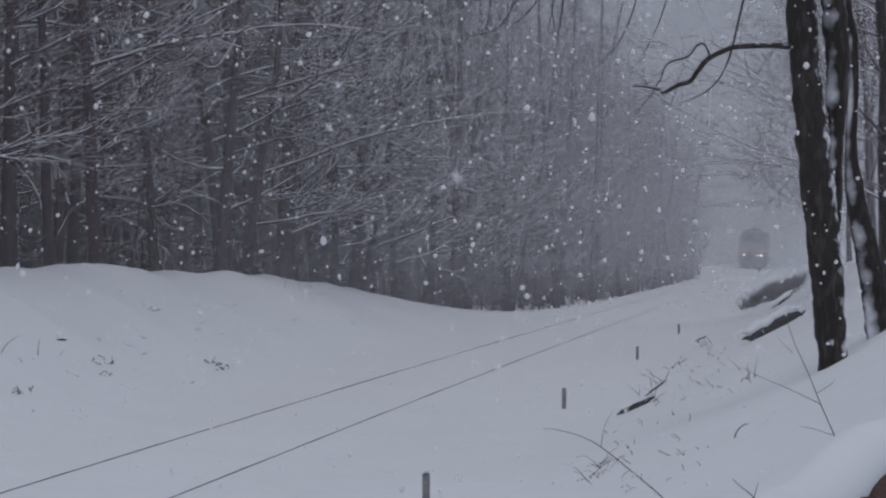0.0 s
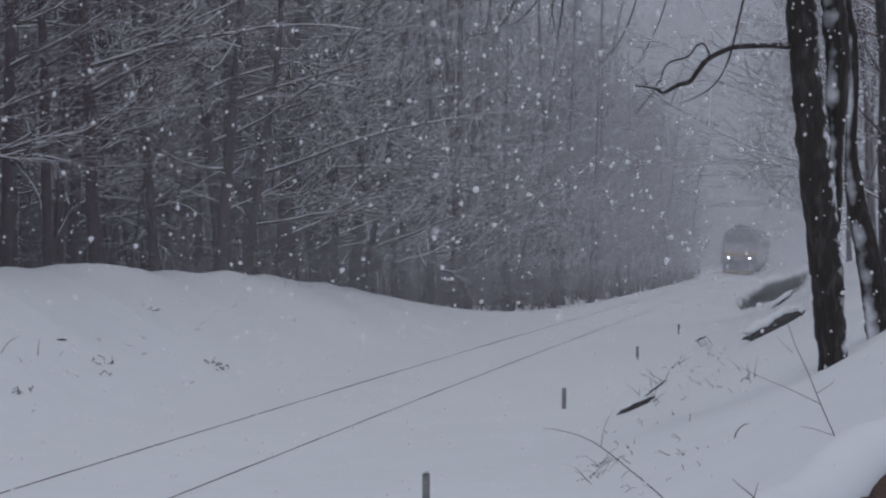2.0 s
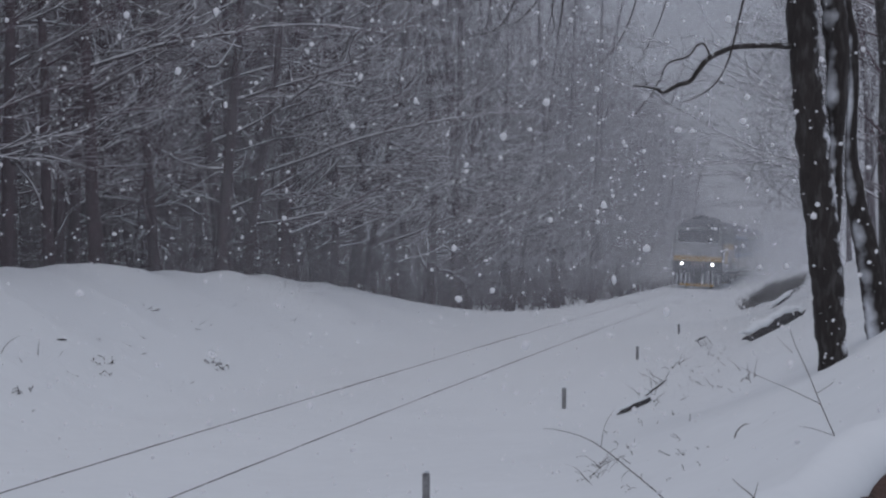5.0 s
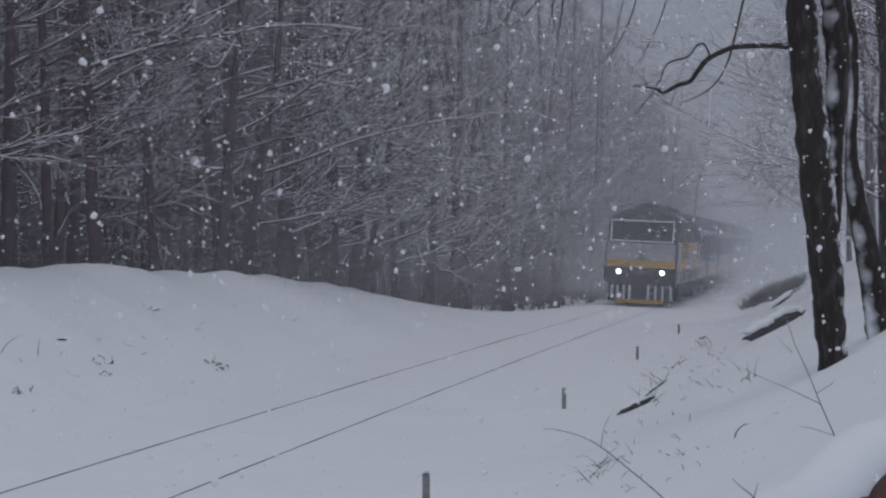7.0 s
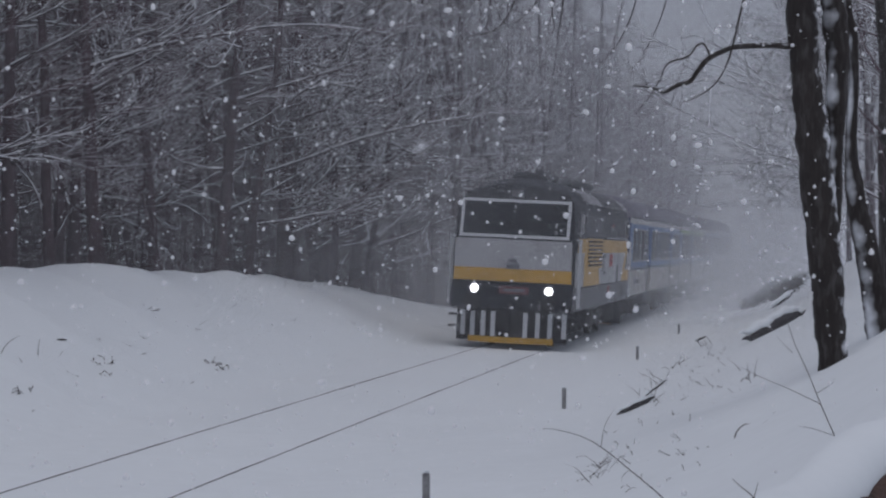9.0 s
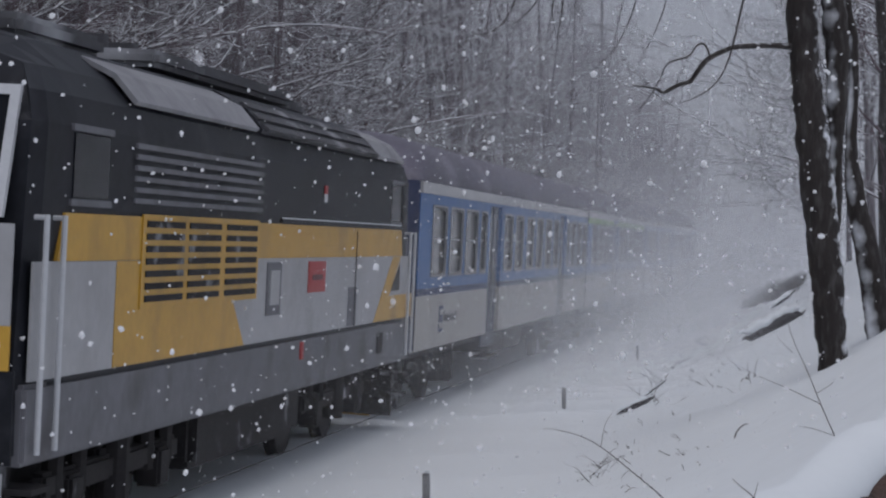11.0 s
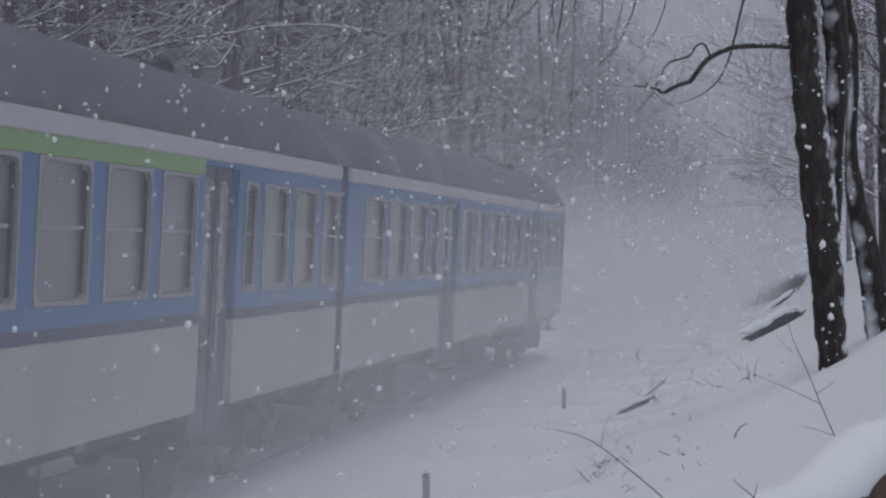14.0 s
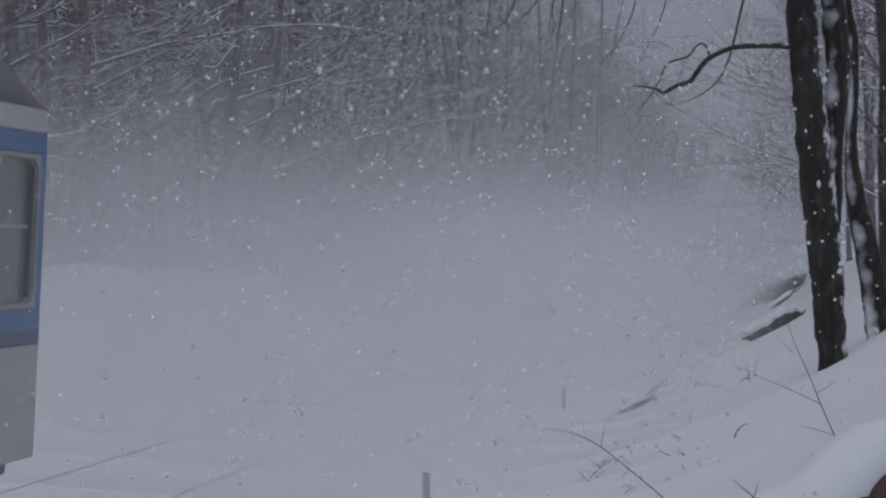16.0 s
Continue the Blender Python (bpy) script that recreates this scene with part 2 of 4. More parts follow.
C_STRIP = material("pale_gutter_paint", (0.45, 0.445, 0.45), 0.5, spread=0.10, size=1.0)
C_ROOF = material("carriage_roof_paint", (0.11, 0.10, 0.135), 0.65, spread=0.15, size=0.8, dirt=(0.24, 0.23, 0.27), dirt_size=0.6, dirt_from=0.5, dirt_to=0.8)
C_GREEN = material("green_stripe_paint", (0.20, 0.34, 0.10), 0.5, spread=0.15)
C_TRIM = material("bare_window_frame", (0.30, 0.30, 0.31), 0.5, metal=0.3, spread=0.1)
RUBBER = material("black_rubber", (0.015, 0.015, 0.017), 0.7, spread=0.3)
LAMP = glow("lit_headlamp", (1.0, 0.98, 0.95), 6.0)
HAZE_NEAR = airy("thin_snow_haze", 0.036, "foot", billow=0.12, billow_size=0.03, colour=(0.84, 0.85, 0.88))
HAZE = airy("snow_haze", 0.102, "foot", billow=0.12, billow_size=0.03, colour=(0.84, 0.85, 0.88))
POWDER_THIN = airy("light_powder_snow", 0.026, "beside", billow=0.5, billow_size=0.30)
POWDER_PUFF = airy("thick_powder_snow", 0.095, "beside", billow=0.4, billow_size=0.30)
POWDER = airy("whirled_powder_snow", 0.15, "beside", billow=0.5, billow_size=0.30)
POWDER_LULL = airy("sparse_powder_snow", 0.115, "beside", billow=0.5, billow_size=0.30)
POWDER_TAIL = airy("thinning_powder_snow", 0.15, "beside", billow=0.5, billow_size=0.30)
POWDER_WAKE = airy("settling_powder_snow", 0.25, "billow", billow=0.45, billow_size=0.25)
FLUFF = airy("loose_flake_clump", 0.10, billow=0.2)
FLAKE = airy("snowflake", 0.9, billow=0.05)


# ---------------------------------------------------------------- mesh helpers
def mesh_of(name, verts, faces, mat, smooth=False):
    me = bpy.data.meshes.new(name)
    me.from_pydata([tuple(v) for v in verts], [], faces)
    me.materials.append(mat)
    if smooth:
        me.polygons.foreach_set("use_smooth", [True] * len(me.polygons))
    me.update()
    return me


def part(name, bm, mat, parent, label="", smooth=False):
    """One bmesh, or list of vertices and faces, as ONE mesh object under a thing or part."""
    if isinstance(bm, tuple):
        me = mesh_of(name, bm[0], bm[1], mat, smooth)
    else:
        me = bpy.data.meshes.new(name)
        bm.to_mesh(me)
        bm.free()
        me.materials.append(mat)
        if smooth:
            me.polygons.foreach_set("use_smooth", [True] * len(me.polygons))
    ob = new(name, me)
    ob.parent = parent
    if label:
        tagged(ob, label)
    return ob


def box(x0, x1, y0, y1, z0, z1, bevel=0.0, bm=None):
    bm = bm or bmesh.new()
    made = bmesh.ops.create_cube(bm, size=1.0)["verts"]
    for v in made:
        v.co = Vector(((x0 + x1) / 2 + v.co.x * (x1 - x0), (y0 + y1) / 2 + v.co.y * (y1 - y0), (z0 + z1) / 2 + v.co.z * (z1 - z0)))
    if bevel:
        edges = list({e for v in made for e in v.link_edges})
        bmesh.ops.bevel(bm, geom=edges, offset=bevel, segments=2, affect="EDGES")
    return bm


def rod(a, b, r, sides=10, bm=None, r2=None):
    bm = bm or bmesh.new()
    a, b = Vector(a), Vector(b)
    turn = (b - a).to_track_quat("Z", "Y").to_matrix().to_4x4()
    bmesh.ops.create_cone(bm, cap_ends=True, segments=sides, radius1=r, radius2=r if r2 is None else r2, depth=(b - a).length,
                          matrix=Matrix.Translation((a + b) / 2) @ turn)
    return bm


def prism(outline, x0, x1):
    """An outline of (y, z) points drawn out from x0 to x1."""
    n = len(outline)
    verts = [(x0, y, z) for y, z in outline] + [(x1, y, z) for y, z in outline]
    faces = [tuple(range(n)), tuple(range(2 * n - 1, n - 1, -1))] + [(i, n + i, n + (i + 1) % n, (i + 1) % n) for i in range(n)]
    bm = bmesh.new()
    vs = [bm.verts.new(v) for v in verts]
    for f in faces:
        bm.faces.new([vs[i] for i in f])
    bmesh.ops.recalc_face_normals(bm, faces=bm.faces)
    return bm


def loft(rings, cap=True, closed=True):
    """Rings of points, each as long as the others, skinned one to the next."""
    n = len(rings[0])
    verts = [p for r in rings for p in r]
    faces = []
    last = n if closed else n - 1
    for i in range(len(rings) - 1):
        for j in range(last):
            faces.append((i * n + j, i * n + (j + 1) % n, (i + 1) * n + (j + 1) % n, (i + 1) * n + j))
    if cap and closed:
        faces += [tuple(range(n - 1, -1, -1)), tuple(range((len(rings) - 1) * n, len(rings) * n))]
    bm = bmesh.new()
    vs = [bm.verts.new(v) for v in verts]
    for f in faces:
        bm.faces.new([vs[i] for i in f])
    bmesh.ops.recalc_face_normals(bm, faces=bm.faces)
    return bm


def tube(buf, pts, radii, sides):
    """Adds a tapered tube along pts to the buffer (vertices, faces)."""
    verts, faces = buf
    start = len(verts)
    for i, p in enumerate(pts):
        d = (pts[min(i + 1, len(pts) - 1)] - pts[max(i - 1, 0)]).normalized()
        a = d.cross(Vector((0, 0, 1)) if abs(d.z) < 0.9 else Vector((1, 0, 0))).normalized()
        b = d.cross(a)
        for k in range(sides):
            w = 2 * math.pi * k / sides
            verts.append(p + (a * math.cos(w) + b * math.sin(w)) * radii[i])
    for i in range(len(pts) - 1):
        for k in range(sides):
            q = start + i * sides
            faces.append((q + k, q + (k + 1) % sides, q + sides + (k + 1) % sides, q + sides + k))


def wander(rng, p, d, length, n, bend, lift):
    pts = [p.copy()]
    d = d.normalized()
    for _ in range(n):
        d = (d + Vector((rng.uniform(-bend, bend), rng.uniform(-bend, bend), rng.uniform(-bend, bend) + lift))).normalized()
        pts.append(pts[-1] + d * (length / n))
    return pts


def branch(buf, rng, p, d, length, r, level, kids, lift=0.0, bend=0.16, fine=0.0015):
    n = (7, 5, 3)[level]
    pts = wander(rng, p, d, length, n, bend, lift)
    tube(buf, pts, [r * (1 - 0.85 * i / n) + fine for i in range(n + 1)], (5, 4, 3)[level])
    if level < 2:
        for _ in range(kids[level]):
            f = rng.uniform(0.2, 0.97)
            i = min(n - 1, int(f * n))
            q = pts[i].lerp(pts[i + 1], f * n - i)
            e = (pts[i + 1] - pts[i]).normalized()
            side = Vector((rng.uniform(-1, 1), rng.uniform(-1, 1), rng.uniform(-0.45, 0.6)))
            branch(buf, rng, q, e * 0.75 + side * 0.8, length * rng.uniform(0.28, 0.5) * (1.15 - 0.5 * f), r * 0.42, level + 1, kids, lift * 0.6, bend * 1.3, fine)


# ---------------------------------------------------------------- ground, rails
def build_ground():
    srow = [-400, -250, -170, -120, -90, -70, -60, -52, -46] + list(np.arange(-42, 60, 0.45)) + list(np.arange(60, 120, 1.0)) + list(np.arange(120, 330, 5.0)) + [345, 380, 430, 500, 600, 1100, 2400]
    urow = [-2400, -900, -400, -200, -110, -70, -50, -38, -30, -24, -20, -17, -15, -13.5, -12] + list(np.arange(-11, -1.6, 0.26)) + [-1.6, -1.2, -0.81, -0.75, -0.69, 0, 0.69, 0.75, 0.81, 1.2, 1.6] + list(np.arange(1.9, 11, 0.24)) + [11.5, 12.5, 14, 16, 19, 23, 28, 36, 48, 70, 110, 200, 400, 900, 2400]
    verts = []
    for s in srow:
        for u in urow:
            c = max(S_MIN, min(560, s))
            p = ground(c, u)
            if c != s:
                q = along(c)[2]
                p += Vector((math.sin(q), math.cos(q), 0)) * (s - c)
            verts.append(p)
    w = len(urow)
    faces = [(i * w + j, i * w + j + 1, (i + 1) * w + j + 1, (i + 1) * w + j) for i in range(len(srow) - 1) for j in range(w - 1)]
    me = mesh_of("ground", verts, faces, SNOW, True)
    me.flip_normals()
    tagged(new("ground", me), "deep fresh snow over the line, its banks and the forest floor", "snowy ground", kind="structure")


def build_rail(u):
    profile = [(-0.034, -0.12), (-0.036, -0.03), (-0.03, 0.0), (0.03, 0.0), (0.036, -0.03), (0.034, -0.12)]
    rings = []
    for s in list(np.arange(-45, 120, 0.6)) + list(np.arange(120, 330, 6.0)):
        lean = -CANT * u
        jig = 0.007 * noise.noise((s * 0.35, u, 0)) + 0.003 * noise.noise((s * 1.3, u, 3))
        rings.append([at(s, u + a, lean + b + jig) for a, b in profile])
    me = bpy.data.meshes.new("rail")
    bm = loft(rings)
    bm.to_mesh(me)
    bm.free()
    me.materials.append(RAIL)
    tagged(new("rail", me), "rusty steel rail sunk in snow to its head", "rail", "rails of the line")


# ---------------------------------------------------------------- trees
def tree_parts(seed, height, r, limbs, low, reach, kids, lift=0.03, lean=0.0, sway=0.03, bias=3.1416, fine=0.0015):
    """Trunk and crown of a leafless tree, as two buffers."""
    rng = random.Random(seed)
    trunk, crown = ([], []), ([], [])
    n = 12
    pts = wander(rng, Vector((0, 0, -0.3)), Vector((lean, 0, 1)), height, n, sway, 0.02)
    radii = [r * (1 - 0.86 * (i / n) ** 1.1) for i in range(n + 1)]
    radii[0] *= 1.35
    tube(trunk, pts, radii, 9)
    for k in range(limbs):
        f = low + (0.97 - low) * (k + rng.random()) / limbs
        i = min(n - 1, int(f * n))
        q = pts[i].lerp(pts[i + 1], f * n - i)
        a = math.pi + rng.uniform(-bias, bias)
        d = Vector((math.cos(a), math.sin(a), rng.uniform(0.05, 0.75)))
        branch(crown, rng, q, d, reach * rng.uniform(0.5, 1.1) * (1.1 - 0.6 * f), max(0.012, radii[i] * rng.uniform(0.18, 0.36)), 0, kids, lift, fine=fine)
    return trunk, crown


def make_tree(name, label, group, bark, twig, spot, turn, **shape):
    trunk, crown = tree_parts(**shape)
    root = tagged(new(name), label, "tree", group)
    part("trunk", trunk, bark, root, smooth=True)
    part("crown", crown, twig, root, smooth=True)
    root.matrix_basis = pose(*spot, 0, 0, turn)
    return root


def build_forest():
    rng = random.Random(11)
    label = "leafless forest tree with dark trunk and snow-laden branches"
    kinds = []
    for i in range(7):
        spot = ground(8 + 9 * i, -9.5 - 0.7 * i)
        kinds.append(make_tree("forest_tree", label, "trees along the left bank", BARK, TWIG, spot, 40 * i, seed=100 + i, height=17 + i % 3 * 1.5,
                               r=(0.16, 0.13, 0.19, 0.11, 0.15, 0.12, 0.17)[i], limbs=26, low=0.07, reach=(4.2, 3.4, 5.0, 3.0, 4.4, 3.2, 4.6)[i], kids=(7, 5), sway=0.05, lean=(0.06, -0.05, 0.02, 0.12, -0.1, 0.04, 0.0)[i]))
    # the trees that stand at the forest's edge, then those behind them
    edge = [(-4.5, -8.0), (-2.0, -7.4), (0.5, -8.4), (2.2, -7.2), (4.2, -8.2), (6.5, -7.3), (9, -8.8), (11.5, -7.4), (14.5, -8.0), (18, -7.3), (21.5, -8.6), (25.5, -7.6), (29.5, -7.2), (34, -8.0),
            (39, -7.2), (44, -7.6), (49.5, -6.6), (54, -6.4), (60, -7.2), (66, -6.0), (72, -6.8), (79, -5.6), (86, -6.2), (94, -5.4), (103, -6.0), (112, -5.4), (122, -5.8), (134, -5.2), (148, -5.6)]
    spots = [(s, u) for s, u in edge]
    while len(spots) < 270:
        s = rng.uniform(0, 140)
        u = -rng.uniform(8.5, 10 + 0.26 * (s + 22))
        if all((s - a) ** 2 + (u - b) ** 2 > 1.5 for a, b in spots):
            spots.append((s, u))
    for s, u in spots:
        p = ground(s, u)
        copy_thing(rng.choice(kinds), pose(p.x, p.y, p.z, rng.uniform(-3, 3), rng.uniform(-3, 3), rng.uniform(0, 360)))
    # trees at the wood's margin, their boughs stretched out towards the line under snow
    margin = [make_tree("margin_tree", "dark leafless tree with snow-lined boughs spread towards the line", "trees at the wood's margin", BARK, LIMB, ground(30 + 16 * i, -7.2), 180,
                        seed=700 + i, height=16 + i, r=(0.15, 0.12, 0.17, 0.10)[i], limbs=24, low=0.08, reach=(5.6, 4.8, 6.2, 4.4)[i], kids=(9, 6), lift=-0.01, sway=0.05, bias=1.35, fine=0.006) for i in range(4)]
    for k in range(34):
        s = 4 + 3.6 * k + rng.uniform(-1.2, 1.2)
        p = ground(s, -table(CREST_AT, s) - rng.uniform(1.2, 5.5))
        copy_thing(margin[k % 4], pose(p.x, p.y, p.z, rng.uniform(-4, 4), rng.uniform(-4, 4), 180 + rng.uniform(-60, 60)))
    # young growth at the edge
    saplings = []
    for i in range(3):
        saplings.append(make_tree("sapling", "thin leafless sapling bent under snow", "saplings under the trees", BARK, TWIG, ground(12 + 7 * i, -7.6), 70 * i,
                                  seed=300 + i, height=4.5 + i, r=0.035, limbs=14, low=0.1, reach=1.7, kids=(6, 3), sway=0.10, lean=0.1))
    for _ in range(70):
        s = rng.uniform(-5, 110)
        u = -table(CREST_AT, s) - rng.uniform(0.8, 9)
        p = ground(s, u)
        copy_thing(rng.choice(saplings), pose(p.x, p.y, p.z, rng.uniform(-12, 12), rng.uniform(-12, 12), rng.uniform(0, 360)))


def build_far_woods():
    rng = random.Random(5)
    buf = ([], [])
    for _ in range(2000):
        if rng.random() < 0.96:
            s = rng.uniform(10, 245)
            u = -rng.uniform(6 if s > 110 else 15, 22 + 0.30 * (s + 20))
        else:
            s = rng.uniform(90, 300)
            u = rng.uniform(18, 40)
        p = ground(s, u)
        near = s < 95
        h = rng.uniform(6, 9) if u > 0 else rng.uniform(17, 25) if s < 130 else rng.uniform(13, 18)
        r = rng.choice((0.06, 0.08, 0.10, 0.13, 0.17, 0.21)) if near else rng.choice((0.04, 0.05, 0.07, 0.16, 0.22))
        pts = wander(rng, p - Vector((0, 0, 0.3)), Vector((rng.uniform(-0.14, 0.14), rng.uniform(-0.14, 0.14), 1)), h, 7, 0.07 if near else 0.11, 0)
        tube(buf, pts, [r * (1 - 0.8 * i / 7) for i in range(8)], 4)
        for k in range(24 if near else 42):
            f = rng.uniform(0.06, 0.98)
            i = min(6, int(f * 7))
            q = pts[i].lerp(pts[i + 1], f * 7 - i)
            a = rng.uniform(0, 6.283)
            limb = wander(rng, q, Vector((math.cos(a), math.sin(a), rng.uniform(0.0, 0.6))), rng.uniform(1.4, 4.6) * (1.15 - 0.5 * f), 3, 0.25, 0.0)
            tube(buf, limb, [0.036, 0.028, 0.02, 0.008], 3)
            for _ in range(2):
                j = rng.randrange(1, 3)
                tube(buf, wander(rng, limb[j], limb[j + 1] - limb[j] + Vector((rng.uniform(-0.6, 0.6), rng.uniform(-0.6, 0.6), rng.uniform(-0.2, 0.5))), rng.uniform(0.6, 1.6), 2, 0.2, 0), [0.018, 0.013, 0.006], 3)
    # brushwood at the foot of the trees
    for _ in range(2600):
        s = rng.uniform(20, 200)
        u = -table(CREST_AT, s) - rng.uniform(0.6, 16)
        p = ground(s, u)
        for _ in range(2):
            shoot = wander(rng, p - Vector((0, 0, 0.1)), Vector((rng.uniform(-0.6, 0.6), rng.uniform(-0.6, 0.6), 1)), rng.uniform(1.2, 4.0), 4, 0.2, -0.03)
            tube(buf, shoot, [0.018, 0.015, 0.012, 0.008, 0.004], 3)
            for j in (1, 2, 3):
                tube(buf, wander(rng, shoot[j], Vector((rng.uniform(-1, 1), rng.uniform(-1, 1), rng.uniform(0, 0.8))), rng.uniform(0.4, 1.2), 2, 0.3, 0), [0.010, 0.008, 0.003], 3)
    tagged(new("far_woods", mesh_of("far_woods", *buf, TWIG, True)), "bare snow-dusted woods fading into the snowfall", "woods", kind="stuff")


# ---------------------------------------------------------------- falling snow, haze, whirled snow
def build_haze():
    for i, y in enumerate([28, 33, 39, 45, 51, 57, 63, 69, 75, 81, 94, 108, 122, 138, 155, 174, 195, 220, 250]):
        verts, faces = [], []
        cols = 9
        for j in range(cols):
            x = (j / (cols - 1) - 0.5) * (0.62 * y + 10)
            dip = 1.5 * math.sin(j * 0.8 + i)
            verts += [(x, dip, -0.6), (x, dip, 2.0), (x, dip, 0.16 * y + 9)]
        faces = [f for j in range(cols - 1) for f in ((3 * j, 3 * j + 3, 3 * j + 4, 3 * j + 1), (3 * j + 1, 3 * j + 4, 3 * j + 5, 3 * j + 2))]
        me = mesh_of("snow_haze", verts, faces, HAZE_NEAR if y < 85 else HAZE, True)
        layer = me.uv_layers.new(name="UVMap")
        for loop in me.loops:
            layer.data[loop.index].uv = (0.5, (0.0, 1.0, 1.0)[loop.vertex_index % 3])
        ob = tagged(new("snow_haze", me), "thin grey curtain of distant falling snow", "snow haze", "curtains of falling snow", kind="stuff")
        ob.location = (0.03 * y, y, 0)


def ball():
    bm = bmesh.new()
    bmesh.ops.create_icosphere(bm, subdivisions=1, radius=1.0)
    out = [tuple(v.co) for v in bm.verts], [tuple(v.index for v in f.verts) for f in bm.faces]
    bm.free()
    return out


BALL = ball()


def flakes(seed, count, drift, fall, near=4.5, far=30.0, small=0.0045, large=0.016, mat=None, label="loose white snowflakes drifting down"):
    """Flakes strewn through the air that falls past the camera; the big clumps are made of several."""
    rng = random.Random(seed)
    verts, faces = [], []
    for _ in range(count):
        d = near + (far - near) * rng.random() ** 0.75
        x = rng.uniform(-0.22 * d, 0.22 * d) - drift * 16 * rng.random()
        z = 2.3 + rng.uniform(-0.125 * d, 0.125 * d + fall * 16)
        r = small + (large - small) * rng.random() ** 2
        if d < 8:
            r *= 0.65
        lumps = 1 if mat is None else 9
        for _ in range(lumps):
            q = len(verts)
            cx, cy, cz = (x, d, z) if lumps == 1 else (x + rng.gauss(0, 0.55) * r, d + rng.gauss(0, 0.55) * r, z + rng.gauss(0, 0.7) * r)
            wide, tall = rng.uniform(0.75, 1.2), rng.uniform(0.8, 1.3)
            for v in BALL[0]:
                k = r * rng.uniform(0.75, 1.25)
                verts.append((cx + v[0] * k * wide, cy + v[1] * k, cz + v[2] * k * tall))
            faces += [(q + i, q + j, q + k) for i, j, k in BALL[1]]
    return tagged(new("falling_snow", mesh_of("falling_snow", verts, faces, mat or FLAKE, True)), label, "falling snow", "falling snow", kind="stuff")


def powder_sheet(seed, thick):
    """One billow of powder snow that the train whirls up: a bowed sheet across the line."""
    cols, rows = 12, 6
    verts, uvs = [], []
    for j in range(rows + 1):
        for i in range(cols + 1):
            a, b = i / cols, j / rows
            verts.append((8.6 - 15.2 * a, 0.5 * math.sin(3.1 * a + seed), -0.5 + 5.4 * b))
            uvs.append((a, b))
    w = cols + 1
    faces = [(j * w + i, j * w + i + 1, (j + 1) * w + i + 1, (j + 1) * w + i) for j in range(rows) for i in range(cols)]
    me = mesh_of("powder_snow", verts, faces, thick, True)
    layer = me.uv_layers.new(name="UVMap")
    for loop in me.loops:
        layer.data[loop.index].uv = uvs[loop.vertex_index]
    return tagged(new("powder_snow", me), "billow of powder snow whirled up by the train", "powder snow", "snow cloud behind the train", kind="stuff")


def powder_of(back):
    """Thin beside the engine, thickest behind it, sparse along the second coach, settling in the train's wake."""
    return POWDER_THIN if back < 17 else POWDER_PUFF if back < 27 else POWDER if back < 45 else POWDER_LULL if back < 61 else POWDER_TAIL if back < 92 else POWDER_WAKE


BILLOWS_AT = [3, 6, 9, 12, 15, 18, 20, 22, 24, 26] + [28 + 2.4 * i for i in range(7)] + [46 + 2.4 * i for i in range(6)] + [61 + 4 * i for i in range(8)] + [92.5 + 3 * i for i in range(20)] + [153 + 5 * i for i in range(10)]


# ---------------------------------------------------------------- the train; y runs forward, -x is the camera's side
def section(w, top, side_top=3.25, foot=1.0):
    half = [(w, foot), (w, side_top), (w * 0.955, side_top + 0.22), (w * 0.83, side_top + 0.42), (w * 0.6, top - 0.13), (w * 0.3, top - 0.03)]
    return [(x, z) for x, z in half] + [(0, top)] + [(-x, z) for x, z in reversed(half)]


def wheelset(parent, y, r, width=1.5):
    ob = part("wheelset", rod((-0.8, y, r), (-0.68, y, r), r, 24), UNDER, parent)
    bm = bmesh.new()
    bm.from_mesh(ob.data)
    rod((0.68, y, r), (0.8, y, r), r, 24, bm)
    rod((-0.95, y, r), (0.95, y, r), 0.09, 10, bm)
    rod((-0.70, y, r), (-0.66, y, r), r + 0.03, 24, bm)
    rod((0.66, y, r), (0.70, y, r), r + 0.03, 24, bm)
    bm.to_mesh(ob.data)
    bm.free()


def bogie(parent, y, base, r):
    frame_ob = box(-1.16, -1.02, y - base / 2 - 0.6, y + base / 2 + 0.6, 0.52, 0.72, 0.03)
    box(1.02, 1.16, y - base / 2 - 0.6, y + base / 2 + 0.6, 0.52, 0.72, 0.03, frame_ob)
    box(-1.1, 1.1, y - 0.35, y + 0.35, 0.5, 0.8, 0.03, frame_ob)
    for side in (-1.1, 1.1):
        for a in (-base / 2, base / 2):
            box(side - 0.12, side + 0.12, y + a - 0.16, y + a + 0.16, r - 0.17, r + 0.17, 0.03, frame_ob)
            rod((side, y + a - 0.28, 0.5), (side, y + a - 0.28, 0.9), 0.09, 8, frame_ob)
            rod((side, y + a + 0.28, 0.5), (side, y + a + 0.28, 0.9), 0.09, 8, frame_ob)
        rod((side, y, 0.35), (side, y, 0.85), 0.15, 10, frame_ob)
    b = part("bogie", frame_ob, UNDER, parent, "black bogie caked with snow")
    for a in (-base / 2, base / 2):
        wheelset(b, y + a, r)


def buffers(parent, y, way):
    for x in (-0.875, 0.875):
        bm = rod((x, y, 1.06), (x, y + way * 0.42, 1.06), 0.10, 12)
        rod((x, y, 1.06), (x, y + way * 0.2, 1.06), 0.15, 12, bm)
        rod((x, y + way * 0.42, 1.06), (x, y + way * 0.5, 1.06), 0.21, 18, bm)
        part("buffer", bm, UNDER, parent)


